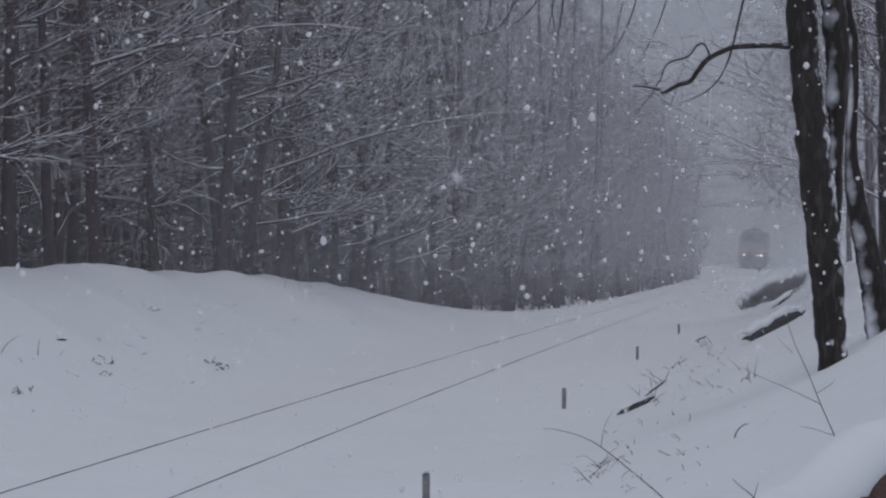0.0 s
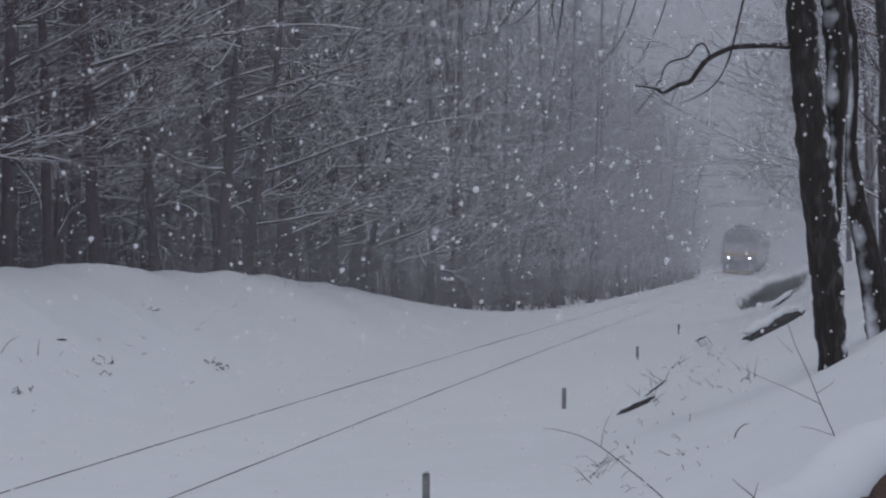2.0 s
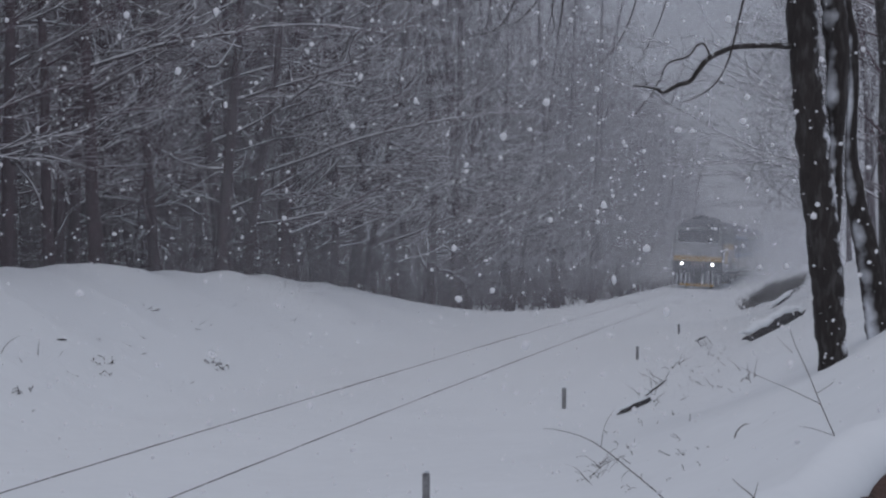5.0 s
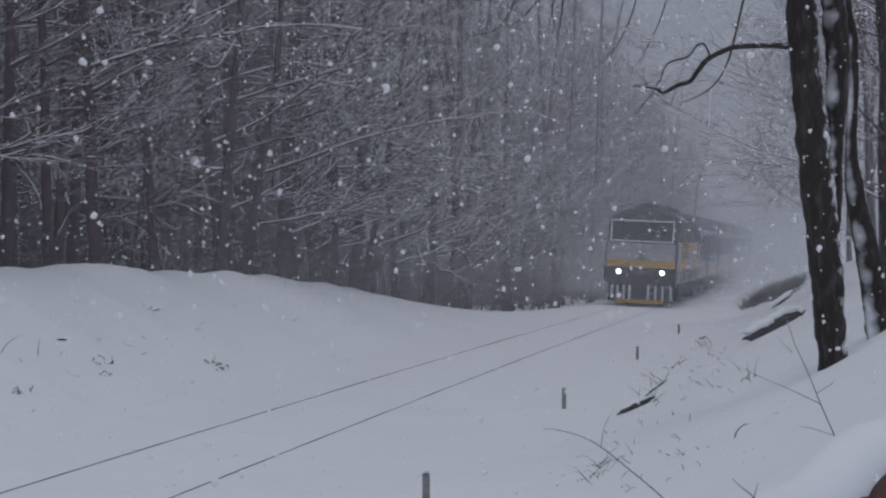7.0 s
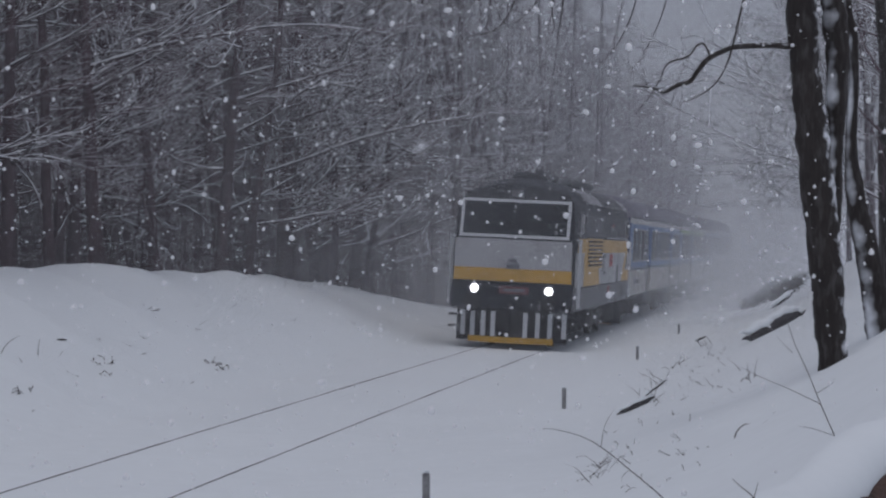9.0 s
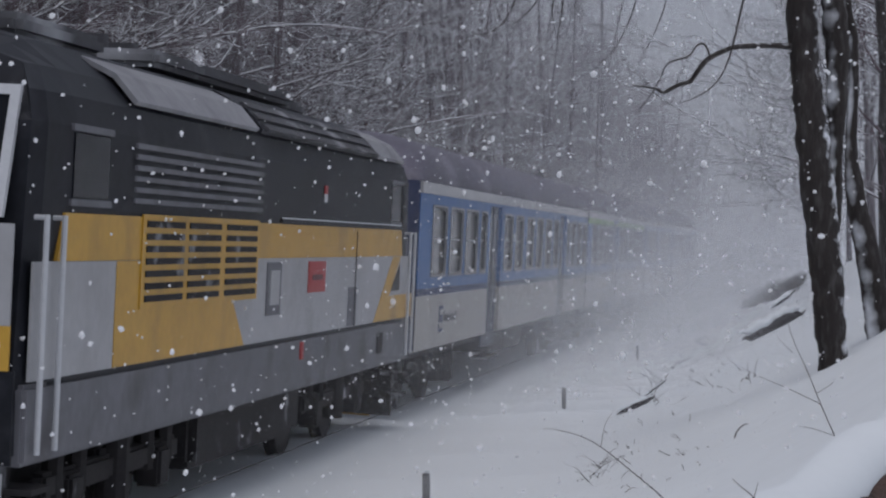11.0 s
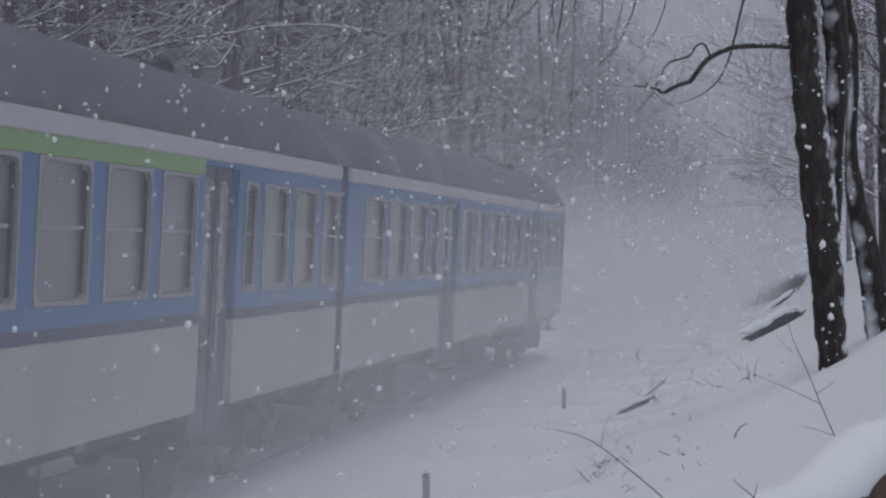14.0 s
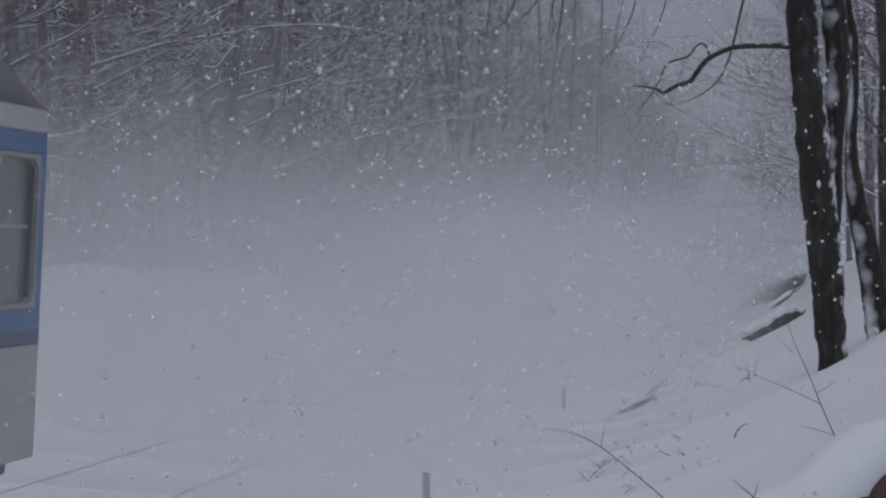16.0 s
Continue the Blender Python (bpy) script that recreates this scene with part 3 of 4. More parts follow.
def side_outline(parent, name, outline, mat, x, thick, label=""):
    """A flat panel of (l, z) points, l back from the engine's buffers, on both sides."""
    for sgn in (-1, 1):
        part(name, prism([(8.27 - l, z) for l, z in outline], sgn * x, sgn * (x + thick)), mat, parent, label)


def build_engine():
    root = tagged(new("diesel_locomotive"), "grey, yellow and black diesel locomotive with lit headlamps running through snow", "locomotive")
    W, F = 1.45, 7.70

    def lean(z):
        return max(0.0, z - 2.55) * 0.30 + max(0.0, z - 3.45) * 1.4

    rings = []
    for y, w, top, drop in ((F, 1.385, 3.90, 1), (F - 0.22, 1.43, 3.97, 1), (F - 0.9, W, 4.02, 0.5), (F - 1.8, W, 4.04, 0), (0, W, 4.04, 0), (-F + 1.8, W, 4.04, 0), (-F + 0.9, W, 4.02, -0.5), (-F + 0.22, 1.43, 3.97, -1), (-F, 1.385, 3.90, -1)):
        rings.append([(x, y - drop * lean(z), z) for x, z in section(w, top)])
    part("body", loft(rings), E_BLACK, root, "black upper bodywork streaked with snow")
    # roof gear
    bm = box(-0.75, 0.75, -3.2, 2.4, 4.0, 4.16, 0.05)
    box(-0.45, 0.45, 3.0, 5.2, 4.0, 4.2, 0.06, bm)
    box(-0.35, 0.35, -5.6, -4.2, 4.0, 4.17, 0.05, bm)
    rod((0.2, 1.4, 4.1), (0.2, 1.4, 4.36), 0.16, 12, bm)
    rod((0.2, 0.4, 4.1), (0.2, 0.4, 4.36), 0.16, 12, bm)
    part("roof_hatch", bm, E_ROOF, root, "sooty roof hatches dusted with snow")
    for sgn in (-1, 1):
        rings = [[(sgn * x, y, z) for x, z in ((1.395, 3.495), (1.215, 3.69), (0.9, 3.86), (0.9, 3.90), (1.24, 3.73), (1.42, 3.53))] for y in (-5.0, 1.0)]
        lv = part("roof_louvre", loft(rings), E_BLACK, root)
        for k in range(3):
            a, b = 1.42 - 0.115 * k, 3.55 + 0.105 * k
            part("slat", loft([[(sgn * (a + dx), y, b + dz) for dx, dz in ((0.012, -0.03), (0.045, -0.01), (-0.03, 0.05), (-0.06, 0.03))] for y in (-4.9, 0.9)]), E_ROOF, lv)
        # pale strips along the roof's shoulder over the cab: its reflected sheen, as colour
        for y0, y1 in ((-6.9, -5.1), (1.2, 5.2)):
            part("roof_shoulder", loft([[(sgn * x, y, z) for x, z in ((1.40, 3.50), (1.22, 3.70), (0.95, 3.83), (0.95, 3.87), (1.24, 3.74), (1.43, 3.53))] for y in (y0, y1)]), E_SHOULDER, root, "roof shoulder with its pale sheen put into the colour")
    # frame, sides and their stripes
    part("underframe", box(-1.47, 1.47, -F + 0.1, F - 0.1, 0.92, 1.47, 0.03), E_GREY, root, "grey underframe splashed with snow")
    side_outline(root, "lower_side", [(0.75, 1.49), (15.85, 1.49), (15.85, 2.30), (0.75, 2.30)], E_WHITE, W - 0.01, 0.02, "grimy grey-white lower side panel")
    side_outline(root, "upper_stripe", [(1.2, 2.302), (15.1, 2.302), (14.95, 2.64), (1.35, 2.64)], E_YELLOW, W - 0.01, 0.026, "chrome yellow stripe")
    side_outline(root, "rear_flash", [(14.45, 2.296), (15.0, 2.296), (14.25, 1.80), (16.0, 1.80), (16.0, 1.492), (13.25, 1.492)], E_YELLOW, W + 0.011, 0.006, "yellow zigzag flash")
    side_outline(root, "front_flash", [(2.6, 2.296), (5.75, 2.296), (6.68, 1.492), (2.6, 1.492)], E_YELLOW, W + 0.011, 0.006, "yellow zigzag flash")
    side_outline(root, "flash_window", [(14.35, 1.86), (15.0, 1.86), (14.95, 2.20)], E_BLACK, W + 0.012, 0.004)
    side_outline(root, "red_plate", [(9.38, 1.93), (10.24, 1.93), (10.24, 2.26), (9.38, 2.26)], RED, W + 0.012, 0.01, "red plate")
    side_outline(root, "plate_bar", [(9.55, 2.06), (10.07, 2.06), (10.07, 2.12), (9.55, 2.12)], DULL_RED, W + 0.023, 0.004)
    side_outline(root, "marker_plate", [(10.05, 2.99), (10.2, 2.99), (10.2, 3.08), (10.05, 3.08)], RED, W + 0.004, 0.012, "small red marker plate")
    side_outline(root, "marker_plate", [(10.05, 2.90), (10.2, 2.90), (10.2, 2.988), (10.05, 2.988)], E_FRAME, W + 0.004, 0.012, "small white marker plate")
    side_outline(root, "side_ledge", [(8.0, 2.645), (15.0, 2.645), (15.0, 2.69), (8.0, 2.69)], E_BLACK, W - 0.004, 0.035)
    side_outline(root, "cab_seam", [(14.95, 2.66), (15.07, 2.66), (15.07, 3.24), (14.95, 3.24)], RUBBER, W - 0.004, 0.03)
    side_outline(root, "ledge_snow", [(8.1, 2.692), (14.9, 2.692), (14.9, 2.705), (8.1, 2.705)], SNOW, W + 0.002, 0.022, "thin line of snow on the ledge")
    side_outline(root, "hatch", [(7.5, 1.74), (8.1, 1.74), (8.1, 2.26), (7.5, 2.26)], E_GREY, W + 0.011, 0.012, "grey hatch frame")
    side_outline(root, "hatch_door", [(7.62, 1.84), (8.0, 1.84), (8.0, 2.18), (7.62, 2.18)], E_WHITE, W + 0.02, 0.012)
    side_outline(root, "door_seam", [(11.95, 1.49), (11.98, 1.49), (11.98, 2.6), (11.95, 2.6)], UNDER, W + 0.017, 0.006)
    side_outline(root, "step_recess", [(11.6, 1.5), (12.1, 1.5), (12.1, 1.95), (11.6, 1.95)], E_GREY, W + 0.011, 0.006, "dark step recess")
    side_outline(root, "marker_lamp", [(9.1, 1.24), (9.22, 1.24), (9.22, 1.42), (9.1, 1.42)], RED, W + 0.02, 0.02, "small red marker")
    side_outline(root, "filler_cap", [(13.5, 1.10), (13.85, 1.10), (13.85, 1.35), (13.5, 1.35)], UNDER, W + 0.02, 0.015)
    for sgn in (-1, 1):
        x = sgn * (W + 0.018)
        g = part("side_grille", box(min(x, x + sgn * 0.01), max(x, x + sgn * 0.01), 8.27 - 7.05, 8.27 - 3.2, 1.92, 2.66), E_YELLOW, root, "yellow louvred side grille")
        for k in range(7):
            for l0, l1 in ((3.3, 4.4), (4.55, 5.6), (5.8, 6.95)):
                z = 1.97 + 0.098 * k
                part("slat", prism([(8.27 - l0, z), (8.27 - l1, z), (8.27 - l1, z + 0.052), (8.27 - l0, z + 0.052)], x + sgn * 0.012, x + sgn * 0.02), UNDER, g)
        for k in range(6):
            z = 2.74 + 0.085 * k
            part("upper_slat", prism([(8.27 - 3.0, z), (8.27 - 7.2, z), (8.27 - 7.2, z + 0.04), (8.27 - 3.0, z + 0.04)], sgn * (W - 0.01), sgn * (W + 0.02)), E_GREY, g)
        # cab doors, side windows and hand rails at both ends
        for y, way in ((6.35, 1), (-6.35, -1)):
            pane = part("cab_side_window", box(min(sgn * 1.43, sgn * 1.458), max(sgn * 1.43, sgn * 1.458), y - 0.42, y + 0.42, 2.74, 3.22, 0.012), GLASS, root, "dark cab side window")
            for z in (2.69, 3.22):
                part("frame", box(min(sgn * 1.44, sgn * 1.468), max(sgn * 1.44, sgn * 1.468), y - 0.47, y + 0.47, z, z + 0.05), E_GREY, pane)
            for dy in (0.75, 1.12):
                bm = rod((sgn * 1.52, y + way * dy, 1.0), (sgn * 1.52, y + way * dy, 2.62), 0.022, 8)
                rod((sgn * 1.43, y + way * dy, 2.6), (sgn * 1.52, y + way * dy, 2.6), 0.018, 6, bm)
                part("hand_rail", bm, E_FRAME, root, "pale hand rail")
            for z in (0.45, 0.72):
                part("cab_step", box(min(sgn * 1.2, sgn * 1.5), max(sgn * 1.2, sgn * 1.5), y + way * 0.93 - 0.2, y + way * 0.93 + 0.2, z, z + 0.04), UNDER, root)
    # both faces
    for way in (1, -1):
        def face(name, x0, x1, z0, z1, mat, proud=0.02, parent=root, label="", thick=0.03):
            pts = []
            for dz in (z0, z1):
                for dx in (x0, x1):
                    pts.append((dx, dz))
            y0 = [F - max(0, z - 2.55) * 0.30 for _, z in pts]
            v = [(dx, way * (y + proud), z) for (dx, z), y in zip(pts, y0)] + [(dx, way * (y + proud - thick), z) for (dx, z), y in zip(pts, y0)]
            f = [(0, 1, 3, 2), (4, 6, 7, 5), (0, 4, 5, 1), (2, 3, 7, 6), (0, 2, 6, 4), (1, 5, 7, 3)]
            bm = bmesh.new()
            vs = [bm.verts.new(p) for p in v]
            for q in f:
                bm.faces.new([vs[i] for i in q])
            bmesh.ops.recalc_face_normals(bm, faces=bm.faces)
            return part(name, bm, mat, parent, label)

        face("nose_panel", -1.375, 1.375, 1.87, 2.55, E_WHITE, 0.02, label="grey-white nose panel")
        face("nose_stripe", -1.38, 1.38, 1.57, 1.868, E_YELLOW, 0.024, label="yellow nose stripe")
        ws = face("windscreen", -1.22, 1.22, 2.66, 3.42, GLASS, 0.015, label="wide dark windscreen")
        for name, a, b, c, d in (("frame", -1.29, 1.29, 2.59, 2.66), ("frame", -1.29, 1.29, 3.42, 3.49), ("frame", -1.29, -1.22, 2.66, 3.42), ("frame", 1.22, 1.29, 2.66, 3.42)):
            face(name, a, b, c, d, E_FRAME, 0.035, ws, "pale windscreen surround", 0.05)
        for x in (-0.5, 0.55):
            face("wiper", x, x + 0.025, 2.70, 3.12, RUBBER, 0.03, ws, "", 0.012)
        face("nose_badge", -0.16, 0.16, 1.86, 1.98, E_GREY, 0.04, label="grey badge")
        face("nose_badge", -0.10, 0.10, 2.0, 2.10, E_GREY, 0.04, label="grey badge")
        face("nose_apron", -1.42, 1.42, 0.94, 1.568, E_BLACK, 0.012, label="black nose apron")
        face("number_plate", -0.40, 0.30, 1.28, 1.46, DULL_RED, 0.026, label="dull red plate")
        face("plate_bar", -0.30, 0.20, 1.34, 1.40, E_GREY, 0.032)
        for x in (-0.8756, 0.8756):
            bm = rod((x, way * (F - 0.02), 1.384), (x, way * (F + 0.035), 1.384), 0.135, 20)
            lamp = part("headlamp", bm, E_GREY, root, "round headlamp housing")
            part("lens", rod((x, way * (F + 0.036), 1.384), (x, way * (F + 0.05), 1.384), 0.092, 20), LAMP if way == 1 else GLASS, lamp, "glowing white lens" if way == 1 else "unlit lens")
            s = 1 if x > 0 else -1
            part("tail_lamp", rod((x + s * 0.28, way * (F - 0.02), 1.40), (x + s * 0.28, way * (F + 0.03), 1.40), 0.07, 14), GLASS, root)
        face("roof_lamp", -0.12, 0.12, 3.56, 3.72, E_GREY, 0.08, label="small roof lamp box", thick=0.4)
        buffers(root, way * (F - 0.02), way)
        bm = rod((0, way * F, 1.0), (0, way * (F + 0.25), 1.0), 0.05, 8)
        rod((0, way * (F + 0.25), 1.0), (0, way * (F + 0.25), 0.6), 0.04, 8, bm)
        part("coupling", bm, UNDER, root)
        # snow plough with pale bars
        plough = part("snow_plough", loft([[(-1.3, way * (F - 0.25), z), (0, way * (F + 0.12), z), (1.3, way * (F - 0.25), z), (1.3, way * (F - 0.35), z), (0, way * (F + 0.0), z), (-1.3, way * (F - 0.35), z)] for z in (0.16, 0.92)]), UNDER, root, "black snow plough")
        part("plough_edge", loft([[(-1.0, way * (F - 0.13), z), (0, way * (F + 0.16), z), (1.0, way * (F - 0.13), z), (1.0, way * (F - 0.2), z), (0, way * (F + 0.08), z), (-1.0, way * (F - 0.2), z)] for z in (0.13, 0.27)]), E_YELLOW, plough, "yellow lower edge")
        for x in (-1.24, -0.92, -0.64, -0.36, 0.40, 0.64, 0.90, 1.14):
            y = F + 0.12 - abs(x) * 0.285
            part("bar", box(x - 0.052, x + 0.052, min(way * (y + 0.02), way * (y + 0.05)), max(way * (y + 0.02), way * (y + 0.05)), 0.28, 0.86), E_FRAME, plough, "white warning bar")
    for y in (4.4, -4.4):
        bogie(root, y, 2.4, 0.5)
    part("fuel_tank", box(-1.2, 1.2, -2.2, 2.2, 0.35, 0.93, 0.08), UNDER, root, "black fuel tank")
    return root


def ring(x0, x1, y0, y1, z0, z1, rim=0.032, r=0.11):
    """A frame with rounded inner corners between x0 and x1."""
    def outline(d, rad):
        pts = []
        for cy, cz, a0 in ((y1 - d - rad, z1 - d - rad, 0), (y0 + d + rad, z1 - d - rad, 90), (y0 + d + rad, z0 + d + rad, 180), (y1 - d - rad, z0 + d + rad, 270)):
            pts += [(cy + rad * math.cos(radians(a0 + 30 * k)), cz + rad * math.sin(radians(a0 + 30 * k))) for k in range(4)]
        return pts
    out, inn = outline(0, 0.005), outline(rim, r)
    n = len(out)
    verts = [(x, y, z) for x in (x0, x1) for line_pts in (out, inn) for y, z in line_pts]
    faces = []
    for i in range(n):
        j = (i + 1) % n
        faces += [(i, j, n + j, n + i), (2 * n + i, 3 * n + i, 3 * n + j, 2 * n + j), (i, 2 * n + i, 2 * n + j, j), (n + i, n + j, 3 * n + j, 3 * n + i)]
    bm = bmesh.new()
    vs = [bm.verts.new(v) for v in verts]
    for f in faces:
        bm.faces.new([vs[i] for i in f])
    bmesh.ops.recalc_face_normals(bm, faces=bm.faces)
    return bm


WINDOWS = [(1.25, 2.6), (2.88, 4.2), (4.45, 5.8), (6.1, 6.85), (9.05, 10.25), (10.58, 11.8), (12.3, 13.5), (13.85, 15.05), (15.4, 16.6), (16.9, 18.0), (19.75, 20.25), (20.5, 21.6), (21.9, 23.0), (23.3, 24.15)]
DOORS = [(7.2, 8.75), (18.25, 19.5)]


def build_coach(label, green, lettered):
    root = tagged(new("passenger_coach"), label, "railway coach", "coaches of the train")
    H, END, W = 12.25, 12.05, 1.41

    def slab(name, l0, l1, z0, z1, x0, x1, mat, parent=root, text="", bevel=0.0):
        made = None
        for sgn in (-1, 1):
            made = part(name, box(min(sgn * x0, sgn * x1), max(sgn * x0, sgn * x1), H - l1, H - l0, z0, z1, bevel), mat, parent, text)
        return made

    L0, L1 = H - END, H + END
    part("inner_shell", box(-1.30, 1.30, -END + 0.02, END - 0.02, 0.98, 3.3), RUBBER, root, "dark interior")
    # lower sides between the doors
    cuts = [L0] + [c for d in DOORS for c in d] + [L1]
    for a, b in zip(cuts[::2], cuts[1::2]):
        slab("lower_side", a, b, 0.96, 1.73, 1.30, W, C_WHITE, text="grimy grey-white lower side")
        slab("navy_stripe", a, b, 1.732, 1.83, 1.30, W + 0.001, C_NAVY, text="navy stripe")
        slab("waist_panel", a, b, 1.832, 1.98, 1.30, W, C_BLUE, text="blue waist panel")
        slab("top_panel", a, b, 3.03, 3.17, 1.30, W, C_GREEN if green and a < 12 else C_BLUE, text="green stripe over the windows" if green and a < 12 else "blue panel over the windows")
        inside = [w for w in WINDOWS if a <= w[0] and w[1] <= b]
        stops = [a] + [c for w in inside for c in w] + [b]
        for p, q in zip(stops[::2], stops[1::2]):
            slab("pillar", p, q, 1.982, 3.028, 1.30, W, C_BLUE)
    for l0, l1 in WINDOWS:
        for sgn in (-1, 1):
            x0, x1 = sorted((sgn * 1.33, sgn * 1.365))
            win = part("window", box(x0, x1, H - l1, H - l0, 1.985, 3.025), PANE, root, "misted window pane")
            f0, f1 = sorted((sgn * 1.366, sgn * (W + 0.014)))
            part("window_frame", ring(f0, f1, H - l1 + 0.002, H - l0 - 0.002, 1.986, 3.024), C_TRIM, win, "thin pale window frame")
            s0, s1 = sorted((sgn * 1.366, sgn * 1.392))
            part("seal", box(s0, s1, H - l1 + 0.036, H - l1 + 0.075, 2.06, 2.95), RUBBER, win)
            d0, d1 = sorted((sgn * 1.366, sgn * 1.378))
            part("window_bar", box(d0, d1, H - l1 + 0.08, H - l0 - 0.04, 2.52, 2.545), C_TRIM, win)
    for l0, l1 in DOORS:
        m = (l0 + l1) / 2
        for a, b in ((l0 + 0.02, m - 0.03), (m + 0.03, l1 - 0.02)):
            for sgn in (-1, 1):
                x0, x1 = sorted((sgn * 1.30, sgn * 1.345))
                leaf = part("door", box(x0, x1, H - b, H - a, 0.72, 3.12, 0.01), C_DOOR, root, "recessed dark folding door leaf")
                g0, g1 = sorted((sgn * 1.345, sgn * 1.352))
                part("pane", box(g0, g1, H - b + 0.17, H - a - 0.13, 1.80, 3.0), PANE, leaf)
                r = part("grab_rail", rod((sgn * 1.38, H - a - 0.05, 1.2), (sgn * 1.38, H - a - 0.05, 2.2), 0.016, 6), C_TRIM, leaf)
        slab("door_header", l0, l1, 3.122, 3.17, 1.30, W, C_BLUE)
        slab("door_step", l0 + 0.1, l1 - 0.1, 0.52, 0.56, 1.15, 1.45, UNDER)
    # gutter and roof
    slab("gutter", L0 + 0.05, L1 - 0.05, 3.172, 3.33, 1.28, W + 0.018, C_STRIP, text="pale gutter strip", bevel=0.01)
    rings = []
    for y, k in ((END, 0.10), (END - 0.12, 0.32), (END - 0.35, 0.58), (END - 0.75, 0.84), (END - 1.3, 1.0)):
        rings.append((y, k))
    rings += [(y, 1.0) for y in (6.0, 0.0, -6.0)] + [(-y, k) for y, k in reversed(rings)]
    arc = [math.pi * i / 16 for i in range(17)]
    shell = [[((W - 0.005) * math.copysign(abs(math.cos(a)) ** 0.75, math.cos(a)), y, 3.331 + 0.73 * k * math.sin(a) ** 0.9) for a in arc] for y, k in rings]
    roof = part("roof", loft(shell), C_ROOF, root, "dark grey-violet roof", True)
    for l in (18.8,):
        for x in (-0.75, 0.75):
            z = 3.331 + 0.73 * math.sin(math.acos(min(1, (abs(x) / W) ** (1 / 0.75)))) ** 0.9
            part("roof_vent", rod((x, H - l, z - 0.05), (x, H - l, z + 0.06), 0.2, 12, None, 0.13), UNDER, roof)
    for k in range(1, 8):
        y = -END + 2 * END * k / 8
        part("roof_seam", loft([[((W - 0.003) * math.copysign(abs(math.cos(a)) ** 0.75, math.cos(a)), yy, 3.334 + 0.735 * math.sin(a) ** 0.9) for a in arc[1:-1]] for yy in (y - 0.015, y + 0.015)], False, False), C_NAVY, roof)
    # ends
    for way in (1, -1):
        y0, y1 = sorted((way * (END - 0.01), way * (END + 0.03)))
        part("end_wall", box(-1.40, 1.40, y0, y1, 0.97, 3.34, 0.02), C_NAVY, root, "dark end wall")
        y0, y1 = sorted((way * (END + 0.03), way * (END + 0.19)))
        part("gangway", box(-0.62, 0.62, y0, y1, 1.1, 3.3, 0.05), RUBBER, root, "black rubber gangway")
        for x in (-1.2, 1.2):
            part("tail_lamp", rod((x, way * END, 1.5), (x, way * (END + 0.06), 1.5), 0.08, 12), RED, root)
        if way == -1:
            buffers(root, way * (END - 0.08), way)
            for x in (-1.15, 1.15):
                part("end_step", box(x - 0.2, x + 0.2, -END - 0.12, -END + 0.3, 0.60, 0.64), UNDER, root)
                part("step_bracket", box(x - 0.03, x + 0.03, -END + 0.02, -END + 0.1, 0.60, 0.98), UNDER, root)
    bm = box(-1.25, 1.25, -END + 0.1, END - 0.1, 0.84, 0.955)
    box(-1.0, 1.0, -3.2, -0.4, 0.42, 0.84, 0.04, bm)
    box(-1.1, 1.1, 0.6, 2.2, 0.48, 0.84, 0.04, bm)
    part("underframe", bm, UNDER, root, "black underframe with equipment boxes")
    for y in (8.6, -8.6):
        bogie(root, y, 2.4, 0.46)
    if lettered:
        for sgn in (-1, 1):
            a, b = sorted((sgn * (W + 0.001), sgn * (W + 0.007)))
            bm = box(a, b, H - 2.58, H - 2.2, 1.50, 1.55)
            box(a, b, H - 2.58, H - 2.2, 1.17, 1.22, 0, bm)
            box(a, b, H - 2.26, H - 2.2, 1.22, 1.50, 0, bm)
            box(a, b, H - 2.54, H - 2.34, 1.30, 1.42, 0, bm)
            part("emblem", bm, C_NAVY, root, "dark angular emblem")
            for k in range(10):
                l = 2.68 + 0.118 * k
                part("letter_bar", box(a, b, H - l - 0.06, H - l, 1.31, 1.41 if k not in (0, 5, 9) else 1.46), E_GREY, root)
    return root


def build_coaches():
    return [build_coach("blue and grey-white passenger coach with dark lettering, behind the locomotive", False, True),
            build_coach("blue and grey-white passenger coach with a green stripe", True, False),
            build_coach("blue and grey-white passenger coach at the train's end", False, False)]


# ---------------------------------------------------------------- posts, logs, trees and twigs on the near bank
def spot(x, y, d):
    """A point d metres ahead of the bank's path, x to the side per metre ahead, y below eye level per metre ahead, in thousandths."""
    return Vector((x * d / 1000.0, d, 2.303 - y * d / 1000.0))


def lying(x, y):
    """Where the line of sight x, y (thousandths, as for spot) meets the snow."""
    d = 7.0
    while d < 75:
        p = spot(x, y, d)
        s = p.y - 30.0
        for _ in range(4):
            px, py, q, _rise = along(s)
            s += (p.x - px) * math.sin(q) + (p.y - py) * math.cos(q)
        g = ground(s, (p.x - px) * math.cos(q) - (p.y - py) * math.sin(q))
        if g.z >= p.z:
            return Vector((p.x, p.y, g.z))
        d += 0.08
    return spot(x, y, 40)


